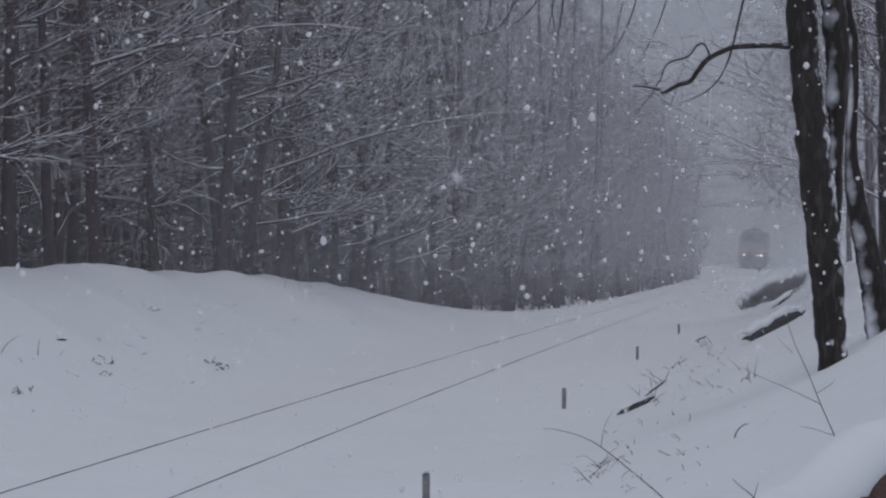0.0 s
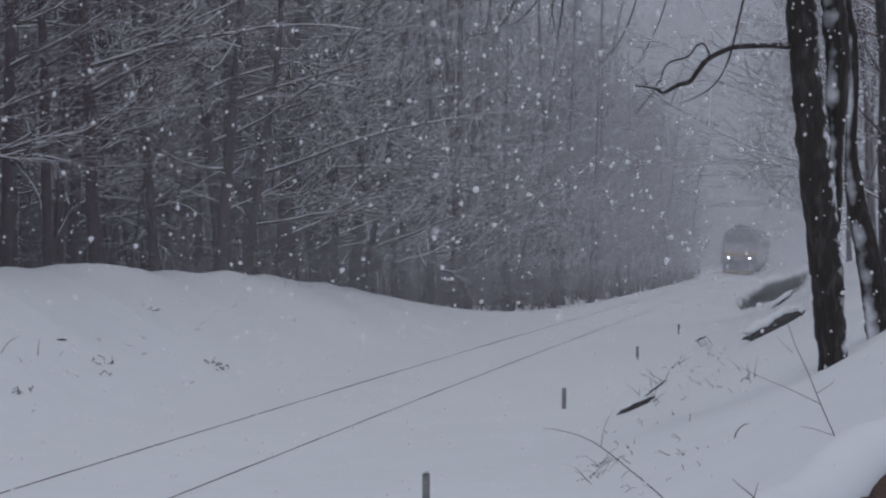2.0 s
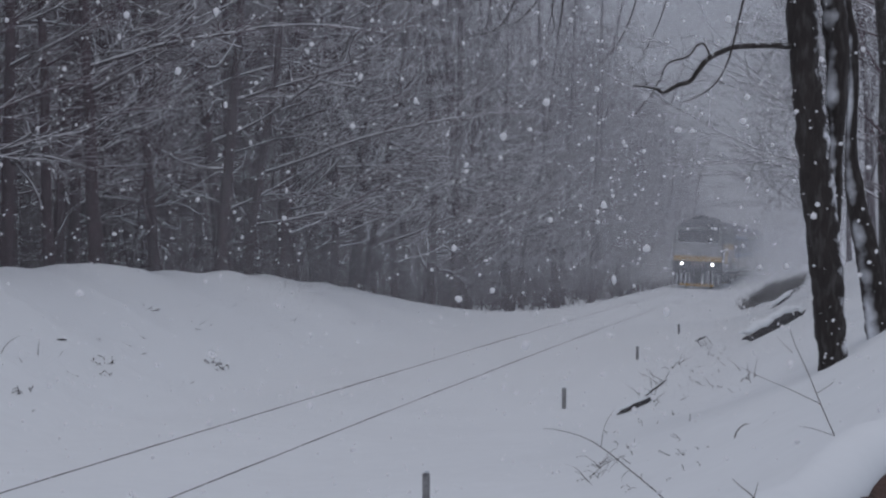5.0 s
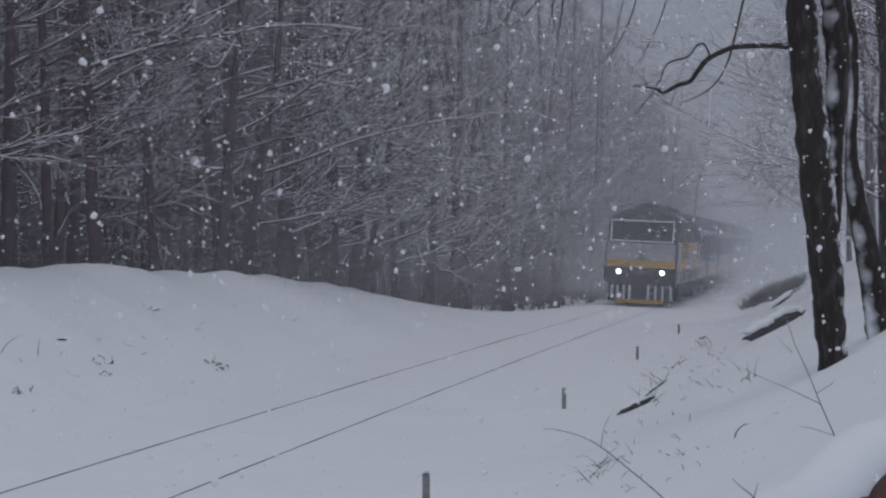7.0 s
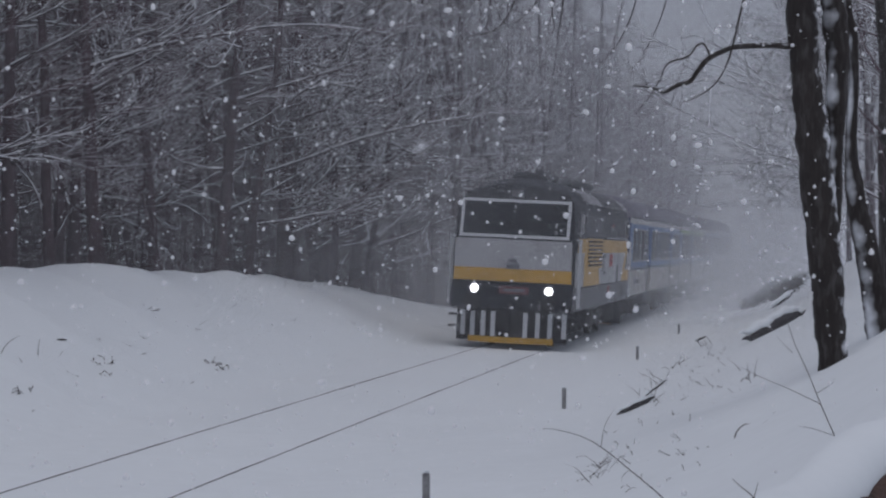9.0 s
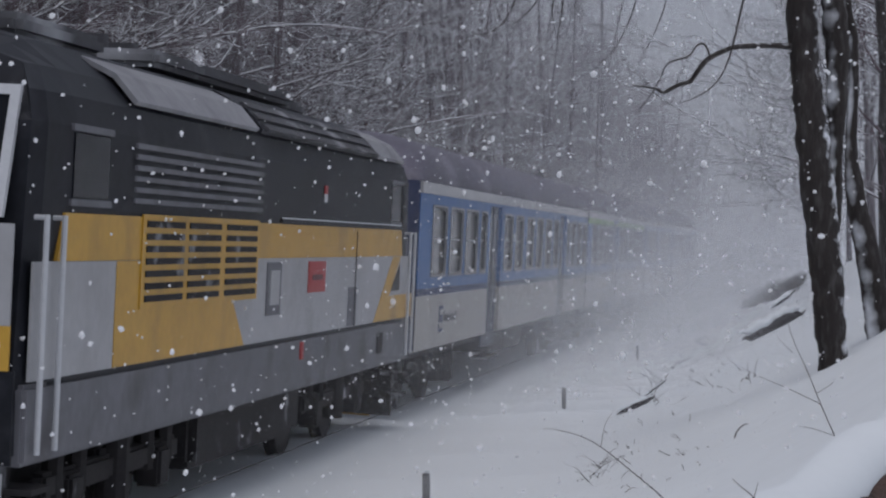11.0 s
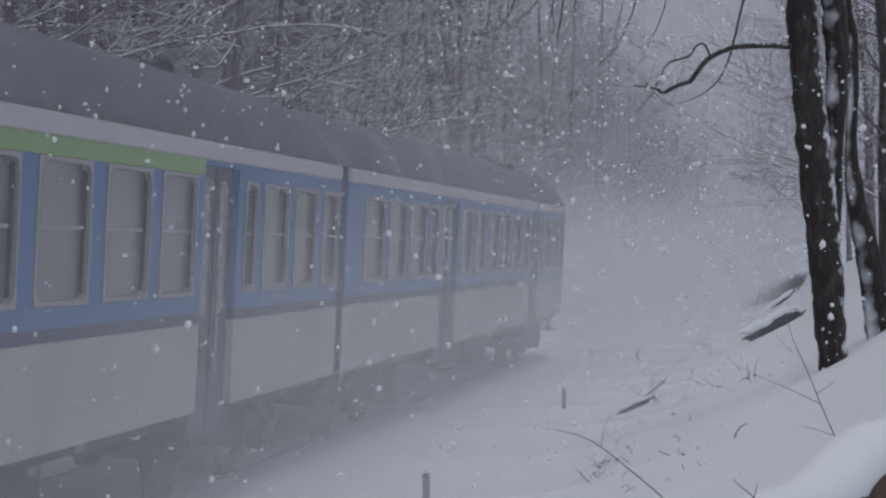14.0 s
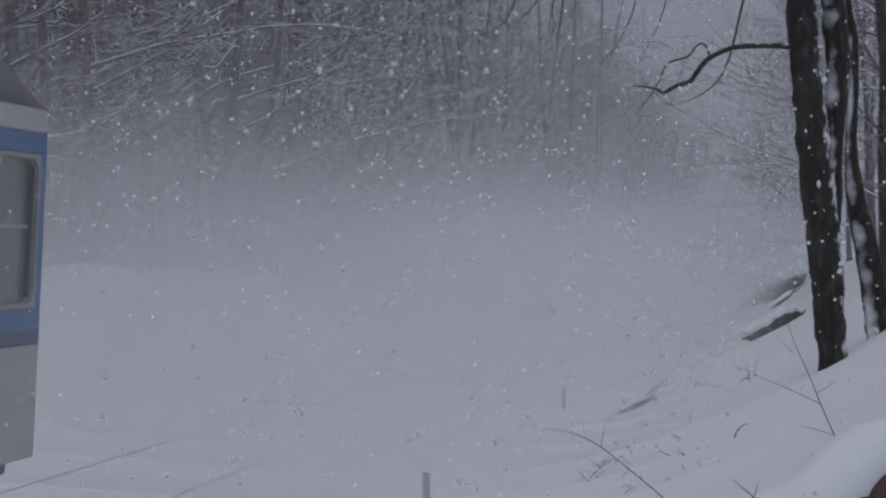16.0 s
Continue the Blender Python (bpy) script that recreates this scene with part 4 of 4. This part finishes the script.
def stem(name, pts, radii, mat, parent, sides=9, label=""):
    buf = ([], [])
    smooth = []
    rs = []
    n = len(pts)
    for i in range(n - 1):
        p0, p1, p2, p3 = pts[max(i - 1, 0)], pts[i], pts[i + 1], pts[min(i + 2, n - 1)]
        steps = 14 if sides >= 12 else 4
        for k in range(steps):
            t = k / steps
            smooth.append(0.5 * (2 * p1 + (p2 - p0) * t + (2 * p0 - 5 * p1 + 4 * p2 - p3) * t * t + (3 * p1 - p0 - 3 * p2 + p3) * t ** 3))
            rs.append(radii[i] * (1 - t) + radii[i + 1] * t)
    smooth.append(pts[-1])
    rs.append(radii[-1])
    tube(buf, smooth, rs, sides)
    if sides >= 12:
        rough = ([], buf[1])
        for i, v in enumerate(buf[0]):
            c = smooth[i // sides]
            rough[0].append(c + (v - c) * (1 + 0.16 * noise.noise(v * 5.0) + 0.10 * noise.noise(v * 14.0)))
        buf = rough
    return part(name, buf, mat, parent, label, True)


def marker_post(s, u, tall, lean):
    p = ground(s, u)
    bm = box(-0.029, 0.029, -0.033, 0.033, -0.3, tall, 0.008)
    root = tagged(new("marker_post"), "short weathered concrete marker post in the snow", "marker post", "posts beside the line")
    part("shaft", bm, POST, root)
    part("snow_cap", box(-0.026, 0.026, -0.03, 0.03, tall - 0.002, tall + 0.018, 0.008), SNOW, root, "thin cap of snow")
    root.matrix_basis = pose(p.x, p.y, p.z, 0, lean, -9)


def log_lying(a, b, r, label, cap=0.6, twisted=0.0):
    root = tagged(new("fallen_log"), label, "log")
    mid = (a + b) / 2
    root.location = mid
    rng = random.Random(int(r * 1000))
    n = 14 if r > 0.11 else 7
    pts = [a.lerp(b, i / n) - mid + Vector((0, 0, rng.uniform(-0.3, 0.3) * r)) for i in range(n + 1)]
    buf = ([], [])
    tube(buf, pts, [r * rng.uniform(0.85, 1.1) * min(1.0, (min(i, n - i) + 0.2) / (0.38 * n)) for i in range(n + 1)], 10)
    part("wood", buf, OLD_WOOD, root, "dark old wood", True)
    if cap:
        buf = ([], [])
        tube(buf, [p + Vector((-0.55 * r, 0, r * 0.8)) for p in pts], [r * cap * rng.uniform(0.78, 1.2) * min(1.0, (min(i, n - i) + 0.2) / (0.3 * n)) for i in range(n + 1)], 10)
        part("snow_cover", buf, SNOW, root, "thick cover of snow", True)
    return root


def snowy_trunk():
    """The thick trunk lying close by, deep in snow, its bark bare on the lower side."""
    root = tagged(new("fallen_log"), "thick fallen log deep in snow with reddish bark", "log")
    a, b = spot(143, 130, 7.6), spot(214, 79, 10.0)
    root.location = a
    way = b - a
    wood, snow = ([], []), ([], [])
    n = 26
    low, top = [], []
    for i in range(n + 1):
        p = way * (-0.25 + 1.6 * i / n)
        low.append(p + Vector((0.115, 0, -0.10 + 0.01 * math.sin(i * 1.7))))
        top.append(p + Vector((0.012 * math.sin(i * 0.9), 0, 0.012 * math.sin(i * 0.6 + 1))))
    tube(wood, low, [0.105 + 0.008 * math.sin(i * 2.3) for i in range(n + 1)], 16)
    tube(snow, top, [0.145 + 0.012 * math.sin(i * 0.55) + 0.007 * math.sin(i * 1.3 + 2) for i in range(n + 1)], 20)
    part("wood", wood, RED_BARK, root, "reddish-brown bark", True)
    part("snow_cover", snow, SNOW, root, "thick rounded cover of snow", True)


def bank_brush():
    rng = random.Random(8)
    buf = ([], [])
    for _ in range(900):
        s = rng.uniform(52, 96)
        u = rng.uniform(4.3, 6.4)
        p = ground(s, u)
        for _ in range(2):
            tube(buf, wander(rng, p - Vector((0, 0, 0.05)), Vector((rng.uniform(-0.7, 0.7), rng.uniform(-0.7, 0.7), 1)), rng.uniform(0.25, 0.6), 3, 0.3, -0.05), [0.012, 0.01, 0.008, 0.003], 3)
    tagged(new("brushwood", mesh_of("brushwood", *buf, GRASS)), "low dark brushwood on the far slope of the bank", "brushwood", kind="stuff")


def twig_thing(name, label, lines, mat=None):
    root = tagged(new(name), label, "bare twig", "twigs sticking out of the snow")
    first = lines[0][0][0]
    root.location = first
    for pts, r in lines:
        pts = [p - first for p in pts]
        k = len(pts)
        stem("twig", pts, [0.68 * r * (1 - 0.7 * i / (k - 1)) for i in range(k)], mat or TWIG_BARE, root, 5)
    return root


def line(d, *xy):
    return [spot(x, y, d + 0.03 * i) for i, (x, y) in enumerate(xy)]


EDGE_TREES = (
    (43, ((-153.7, 29.5), (-157.0, -11.0), (-158.8, -61.8), (-160.8, -97.3), (-163.3, -150.5)), 0.15,
     (((-158.3, -82.6), (-140.5, -88.1), (-122.7, -93.2), (-97.4, -97.3), (-77.1, -100.6), (-51.7, -101.1), (-23.8, -97.3)),
      ((-157.0, -71.9), (-138.0, -82.0), (-125.3, -89.1), (-115.1, -97.3)),)),
    (52, ((-101.4, 34.6), (-99.4, -6.0), (-95.4, -49.1), (-92.8, -87.1), (-89.8, -122.6), (-87.2, -163.2)), 0.16,
     (((-94.3, -66.8), (-79.6, -71.9), (-61.9, -77.0), (-41.6, -83.3), (-23.8, -89.1)),
      ((-91.0, -97.3), (-102.5, -82.0), (-115.1, -89.7), (-127.8, -112.5)),
      ((-97.4, -36.4), (-115.1, -38.9), (-135.4, -51.6), (-150.6, -71.9)),)),
    (55, ((-89.8, 34.6), (-86.0, -6.0), (-80.9, -44.0), (-74.6, -82.0), (-72.0, -127.7)), 0.12,
     (((-79.6, -35.1), (-61.9, -41.0), (-36.5, -50.3), (-11.2, -56.2), (6.6, -59.7), (24.3, -61.8)),
      ((-84.2, -11.5), (-67.0, -14.1), (-54.3, -16.9), (-31.4, -17.6)),)),
    (69, ((-36.5, 39.7), (-34.0, 6.7), (-29.4, -16.1), (-23.8, -49.1), (-16.2, -97.3), (-13.7, -127.7)), 0.11,
     (((-31.4, -0.9), (-23.8, -3.9), (-11.2, -8.5), (4.1, -14.8), (16.7, -14.1), (24.3, -9.8)),
      ((-27.6, -23.2), (-41.6, -26.2), (-55.5, -23.7)),
      ((-23.8, -49.1), (-11.2, -42.7), (4.1, -41.5), (21.8, -38.9)),)),
    (86, ((5.6, 32.1), (6.1, -11.0), (7.1, -49.1), (7.9, -99.8), (7.9, -132.8)), 0.17,
     (((7.1, -58.0), (19.3, -60.5), (37.0, -61.8), (52.2, -58.0)),
      ((6.6, -28.8), (16.7, -26.2), (32.0, -28.8), (44.6, -25.0)),)),
    (39, ((-196.8, 19.4), (-195.8, -11.0), (-195.0, -61.8), (-194.3, -112.5), (-193.8, -150.5)), 0.13,
     (((-195.0, -38.9), (-183.6, -42.7), (-165.9, -39.4)),
      ((-195.3, -82.0), (-183.6, -88.4), (-165.9, -97.3), (-148.1, -109.9)),)),
)


def build_edge_trees():
    """The trees at the forest's edge whose long snow-laden limbs reach out over the bank."""
    rng = random.Random(61)
    for d, trunk, r, limbs in EDGE_TREES:
        root = tagged(new("leaning_tree"), "dark leafless tree reaching long snow-laden limbs over the bank", "tree", "trees at the forest's edge")
        base = spot(*trunk[0], d)
        root.location = base
        stem("trunk", [spot(x, y, d) - base for x, y in trunk], [r * (1 - 0.12 * i) for i in range(len(trunk))], BARK, root, 10)
        for pts in limbs:
            k = len(pts)
            line_pts = [spot(x, y, d - 0.35 * i) - base for i, (x, y) in enumerate(pts)]
            limb = stem("limb", line_pts, [0.052 * (1 - 0.75 * i / (k - 1)) for i in range(k)], LIMB, root, 7, "long limb lined with snow")
            buf = ([], [])
            for _ in range(5 * k):
                i = rng.randrange(k - 1)
                q = line_pts[i].lerp(line_pts[i + 1], rng.random())
                way = (line_pts[i + 1] - line_pts[i]).normalized()
                branch(buf, rng, q, way * 0.8 + Vector((rng.uniform(-0.3, 0.6), rng.uniform(-0.6, 0.6), rng.uniform(-0.35, 0.5))), rng.uniform(0.5, 1.5), 0.013, 1, (0, 4), 0.0)
            part("twigs", buf, TWIG, limb, "", True)


def build_near():
    build_edge_trees()
    bank_brush()
    for s, u, tall, lean in ((-10.2, 3.45, 0.36, 0), (2.9, 3.33, 0.30, 0), (17.6, 3.33, 0.28, 1), (32.3, 3.36, 0.26, 0)):
        marker_post(s, u, tall, lean)
    # the twin-stemmed tree on the bank
    tree = tagged(new("bank_tree"), "old tree with forked dark trunk, snow plastered on one side", "tree")
    base = spot(175, 57, 23.6)
    tree.location = base

    def rel(*pts):
        return [spot(x, y, d) - base for x, y, d in pts]

    stem("trunk", rel((174, 62, 23.6), (175, 50, 23.6), (173.5, 30, 23.6), (171.5, 3, 23.6), (167.5, -35, 23.6), (164.5, -62, 23.6), (162, -88, 23.6), (160.5, -113, 23.6), (157, -160, 23.6), (150, -260, 23.5)),
         [0.155, 0.15, 0.165, 0.18, 0.185, 0.165, 0.16, 0.165, 0.14, 0.08], BARK_NEAR, tree, 14)
    stem("fork", rel((173.5, -0.9, 23.9), (175.8, -21.2, 23.9), (176.3, -36.4, 23.9), (176.5, -51.6, 23.9), (177.0, -68.1, 23.9), (177.0, -87.1, 23.9), (176.0, -104.9, 23.9), (175.2, -127.7, 23.9), (181.6, -239.3, 23.9)), [0.10, 0.085, 0.075, 0.075, 0.115, 0.13, 0.135, 0.12, 0.06], BARK_PLASTERED, tree, 14)
    stem("side_trunk", rel((197.3, 44.8, 25.0), (194.0, 19.4, 25.0), (189.4, -3.4, 25.0), (184.9, -26.2, 25.0), (183.4, -49.1, 25.0), (184.4, -74.4, 25.0), (183.9, -97.3, 25.0), (181.1, -112.5, 25.0), (176.5, -163.2, 25.0)), [0.17, 0.15, 0.13, 0.105, 0.065, 0.055, 0.055, 0.05, 0.04], BARK_PLASTERED, tree, 14)
    limb = stem("limb", rel((156, -91.5, 23.5), (147, -92, 23.3), (133, -91.5, 23.1), (127, -90, 23.0), (119, -86, 22.9), (114, -80, 22.8), (111, -76, 22.8), (105, -74, 22.7), (99, -71, 22.6), (95, -73, 22.5), (85.5, -74, 22.4)),
                [0.036, 0.03, 0.028, 0.027, 0.027, 0.026, 0.024, 0.022, 0.019, 0.015, 0.007], BARK_NEAR, tree, 7, "crooked bare limb")
    stem("twig", rel((120, -87, 22.9), (117.5, -92.5, 22.9), (114, -92, 22.9), (110, -87, 22.9), (101, -84, 22.9), (97, -76, 22.9), (92, -68, 22.9), (86, -61, 22.9)), [0.012, 0.011, 0.010, 0.010, 0.009, 0.007, 0.006, 0.003], TWIG_BARE, limb, 5)
    stem("twig", rel((135, -113, 23), (132, -100, 23), (129, -88, 23), (124, -77, 23), (116, -70, 23), (106, -66, 23)), [0.011, 0.010, 0.009, 0.008, 0.006, 0.003], TWIG_BARE, limb, 5)
    over = stem("limb", rel((157, -150, 23.5), (140, -135, 23), (115, -128, 22.5), (85, -126, 22), (50, -124, 21.5), (20, -120, 21)), [0.05, 0.04, 0.035, 0.03, 0.022, 0.01], BARK_NEAR, tree, 7)
    for pts in (((90, -126), (86.5, -112), (84, -104), (78, -92), (71, -84), (66, -80)), ((46, -123), (42, -112), (36, -105), (30, -101), (26, -104), (23, -112)), ((57, -124), (54, -112), (53, -103), (51, -96)),
                ((52, -124), (49, -108), (50, -100), (46, -92)), ((101, -126), (100, -112), (96, -100), (90, -88)), ((36, -122), (29, -105), (21, -98), (12, -96), (6, -88))):
        k = len(pts)
        stem("twig", rel(*[(x, y, 22) for x, y in pts]), [0.008 * (1 - 0.7 * i / (k - 1)) for i in range(k)], TWIG_BARE, over, 5)
    rng = random.Random(77)
    buf = ([], [])
    for k in range(26):
        q = Vector((rng.uniform(-0.6, 0.5), rng.uniform(-0.3, 0.3), rng.uniform(4.2, 8.0)))
        a = rng.uniform(0, 6.28)
        branch(buf, rng, q, Vector((math.cos(a), math.sin(a), 0.5)), rng.uniform(1.5, 3.0), 0.03, 0, (6, 3), 0.02)
    part("crown", buf, TWIG, tree, "", True)
    # a slimmer tree behind it
    slim = tagged(new("slim_tree"), "slim dark tree with snowy branches beside the twin trunk", "tree")
    b2 = spot(199, 20, 30)
    slim.location = b2
    stem("trunk", [spot(x, y, 30) - b2 for x, y in ((199, 25), (198.5, -20), (198, -50), (199, -80), (196.5, -115), (196, -180))], [0.10, 0.09, 0.085, 0.09, 0.08, 0.05], BARK_NEAR, slim, 10)
    buf = ([], [])
    for k in range(14):
        q = spot(197.5, rng.uniform(-140, -5), 30) - b2
        a = rng.uniform(0, 6.28)
        branch(buf, rng, q, Vector((math.cos(a), math.sin(a), 0.4)), rng.uniform(0.8, 1.8), 0.02, 0, (6, 4), 0.02)
    part("crown", buf, TWIG, slim, "", True)
    # trees farther along the near bank, arching towards the line
    kinds = [make_tree("bank_edge_tree", "fine-twigged leafless tree arching over the cutting", "trees along the near bank", BARK, LIMB, ground(36 + 17 * i, 8.8 + 0.4 * i), 12 * i,
                       seed=500 + i, height=12 + i, r=0.11, limbs=26, low=0.14, reach=7.5, kids=(10, 7), lift=0.015, sway=0.06, lean=-0.10, bias=1.5, fine=0.003) for i in range(3)]
    for s, u in ((62, 8.4), (84, 7.8), (110, 7.6), (20, 11), (34, 12), (14, 12)):
        p = ground(s, u)
        copy_thing(rng.choice(kinds), pose(p.x, p.y, p.z, rng.uniform(-4, 4), rng.uniform(-4, 4), rng.uniform(-35, 35)))
    # logs
    log_lying(spot(134, 41, 43.5), spot(163, 27, 46), 0.15, "fallen log on the bank under thick snow", 0.8)
    log_lying(spot(147.5, 26, 47), spot(158, 18, 48.5), 0.045, "thin fallen branch under snow on the bank", 1.2)
    log_lying(lying(77.9, 74.7) + Vector((0, 0, 0.027)), lying(95.4, 66.6) + Vector((0, 0, 0.041)), 0.045, "thin dark branch lying at the bank's foot", 0.7)
    log_lying(lying(112.9, 41.2) + Vector((0, 0, 0.018)), lying(118.5, 38.9) + Vector((0, 0, 0.027)), 0.030, "short stick lying in the snow", 0.6)
    log_lying(lying(-173.6, 40.7) + Vector((0, 0, 0.010)), lying(-168.7, 41.0) + Vector((0, 0, 0.014)), 0.016, "short dark stick lying on the snowy slope", 0.0)
    log_lying(lying(87.8, 68.1) + Vector((0, 0, 0.013)), lying(101.0, 58.2) + Vector((0, 0, 0.020)), 0.022, "thin crooked branch half sunk in snow", 0.8)
    log_lying(lying(144.1, 78.3) + Vector((0, 0, 0.005)), lying(149.2, 72.7) + Vector((0, 0, 0.007)), 0.004, "thin bare twig lying on the snow", 0.0)
    snowy_trunk()
    # twigs
    twig_thing("bare_twig", "thin bare twig arching out of the snow", [
        (line(12, (102, 118), (99, 111.5), (82, 97), (70.5, 88), (62, 83.5), (51, 80.5), (45, 80)), 0.0055),
        (line(12.1, (71, 88), (72.5, 79), (77, 71)), 0.003), (line(12.2, (76, 93), (70, 98), (65, 104)), 0.003), (line(12.2, (84, 98.5), (81, 101), (80, 104)), 0.0025)])
    twig_thing("bare_twig", "bare forked twig standing in the snow", [
        (line(13, (177.5, 92), (176, 84), (170, 70), (163.5, 54), (158, 42), (155, 33)), 0.0065),
        (line(13.1, (169.5, 69), (156, 62.5), (143, 57), (133, 52)), 0.0035), (line(13.1, (175, 83), (166, 80), (160, 79)), 0.003), (line(13.1, (168, 64), (173, 61), (176, 58)), 0.003), (line(13.1, (157, 46), (152, 41), (150, 38)), 0.002)])
    twig_thing("bare_twig", "small bare twig poking out of the snow", [
        (line(7.0, (142, 116), (138.5, 110), (133, 105.5), (130, 102.5)), 0.0035), (line(7.0, (139.5, 111.5), (141, 106), (141.5, 104)), 0.0025)])
    for x, y, n in ((98.0, 60.0, 7), (92.0, 68.0, 6), (118.0, 44.5, 6), (72.0, 96.0, 7), (66.0, 103.0, 7), (104.0, 53.0, 5), (138.0, 57.0, 5)):
        lines = []
        for _ in range(n):
            p = lying(x + rng.uniform(-5, 5), y + rng.uniform(-3, 3))
            way = Vector((rng.uniform(-1, 1), rng.uniform(-0.6, 0.6), rng.uniform(0.2, 0.9))).normalized()
            long = rng.uniform(0.12, 0.34)
            lines.append(([p - way * 0.04, p + way * long * 0.5 + Vector((0, 0, rng.uniform(0, 0.03))), p + way * long + Vector((rng.uniform(-0.05, 0.05), 0, rng.uniform(-0.08, 0.02)))], 0.00022 * p.y))
        twig_thing("bare_twig", "tangle of short withered twigs sticking out of the snow", lines)
    for x, y, lean_x in ((-199.0, 46.0, 0.9), (-70.5, 16.5, -0.15), (-182.0, 47.0, 0.1)):
        p = lying(x, y)
        twig_thing("bare_twig", "single bare twig standing in the snow of the slope", [([p - Vector((0, 0, 0.05)), p + Vector((0.12 * lean_x, 0, 0.12)), p + Vector((0.30 * lean_x, 0, 0.22))], 0.010)])
    # withered stalks on both banks
    tufts = []
    for i in range(4):
        r2 = random.Random(900 + i)
        root = tagged(new("grass_tuft"), "withered stalks poking through the snow", "dry grass", "withered tufts on the banks", "stuff")
        buf = ([], [])
        for k in range(2 + 2 * i):
            tube(buf, wander(r2, Vector((r2.uniform(-0.12, 0.12), r2.uniform(-0.12, 0.12), -0.02)), Vector((r2.uniform(-1, 1), r2.uniform(-1, 1), r2.uniform(0.3, 1.0))), r2.uniform(0.04, 0.15), 4, 0.6, -0.15), [0.0045, 0.004, 0.0035, 0.0025, 0.0012], 3)
        part("stalks", buf, GRASS, root)
        p = ground(2 + 3 * i, 5.0)
        root.matrix_basis = pose(p.x, p.y, p.z)
        tufts.append(root)
    far_bank = ((-105.6, 50.4, 3, 2.4), (-102.5, 52.4, 2, 1.8), (-108.1, 49.9, 2, 1.6), (-132.5, 26.5, 3, 1.5), (-138.0, 24.5, 2, 1.3), (-158.3, 47.8, 3, 2.0), (-153.3, 54.9, 3, 1.6), (-155.3, 49.9, 2, 1.8), (-164.7, 56.2, 2, 1.2), (-193.9, 63.1, 3, 1.6), (-190.1, 63.1, 1, 1.8), (-183.2, 66.4, 2, 1.0), (-179.6, 74.5, 0, 1.2), (-46.7, 31.1, 3, 1.3), (-41.1, 32.6, 2, 1.2), (-68.3, 31.3, 2, 1.2), (-75.4, 34.4, 1, 1.0), (-89.1, 62.8, 2, 0.8), (-116.5, 59.5, 1, 0.9), (-53.0, 47.3, 1, 1.0), (-140.6, 42.8, 2, 1.2))
    near_bank = ((104.3, 52.9, 1, 1.2), (124.6, 46.6, 2, 1.3), (139.8, 57.0, 3, 1.2), (137.3, 82.1, 0, 1.5), (126.6, 61.0, 2, 1.0), (133.5, 63.1, 1, 0.8), (108.6, 66.9, 2, 0.9), (106.8, 73.2, 2, 0.8), (92.9, 78.8, 0, 0.9), (86.0, 87.7, 1, 1.0), (90.8, 94.8, 1, 1.0), (101.8, 89.7, 2, 0.7), (109.4, 91.0, 2, 0.8), (118.2, 88.4, 1, 0.7), (138.5, 92.2, 0, 0.8), (110.6, 98.6, 0, 0.6), (117.2, 97.1, 0, 0.6), (101.8, 103.7, 1, 0.6), (70.0, 96.0, 3, 0.8), (66.2, 102.6, 3, 0.9), (84.0, 106.2, 2, 0.6))
    for x, y, k, size in far_bank + near_bank:
        p = lying(x, y)
        ob = copy_thing(tufts[k], pose(p.x, p.y, p.z, 0, 0, rng.uniform(0, 360)))
        ob.scale = (1.1 * size,) * 3
    for _ in range(34):
        s, u = rng.uniform(-12, 24), rng.uniform(4.3, 5.8)
        p = ground(s, u)
        copy_thing(tufts[rng.randrange(2)], pose(p.x, p.y, p.z, rng.uniform(-20, 20), rng.uniform(-20, 20), rng.uniform(0, 360)))
    for _ in range(40):
        s, u = rng.uniform(-6, 40), -rng.uniform(3.2, 5.9)
        p = ground(s, u)
        copy_thing(tufts[rng.randrange(3)], pose(p.x, p.y, p.z, rng.uniform(-20, 20), rng.uniform(-20, 20), rng.uniform(0, 360)))


# ---------------------------------------------------------------- build
build_ground()
for side in (-0.7525, 0.7525):
    build_rail(side)
engine = build_engine()
coaches = build_coaches()
build_forest()
build_far_woods()
build_near()
build_haze()
snowfalls = [(flakes(21, 5200, 0.20, 1.1), 0.20, 1.1), (flakes(22, 5200, -0.25, 1.35), -0.25, 1.35), (flakes(23, 4600, 0.05, 0.9), 0.05, 0.9),
             (flakes(24, 110, -0.12, 1.2, 2.2, 5.0, 0.006, 0.011, FLUFF, "large fluffy clumps of snowflakes drifting down close by"), -0.12, 1.2)]
billows = [(powder_sheet(40 + i, powder_of(back)), back) for i, back in enumerate(BILLOWS_AT)]


# ---------------------------------------------------------------- what moves
def motions():
    times = [i * 0.5 for i in range(33)]
    walk(engine, [(t, on_track(front_at(t), 0, 16.54)) for t in times])
    for i, coach in enumerate(coaches):
        walk(coach, [(t, on_track(front_at(t), 16.54 + 24.5 * i, 16.54 + 24.5 * (i + 1))) for t in times])
    for ob, drift, fall in snowfalls:
        walk(ob, [(0.0, pose(0, 0, 0)), (8.0, pose(drift * 8, 0, -fall * 8)), (16.0, pose(drift * 16, 0, -fall * 16))])
    for ob, back in billows:
        walk(ob, [(t, on_track(front_at(t), back - 2, back + 2)) for t in times[::2]])


motions()
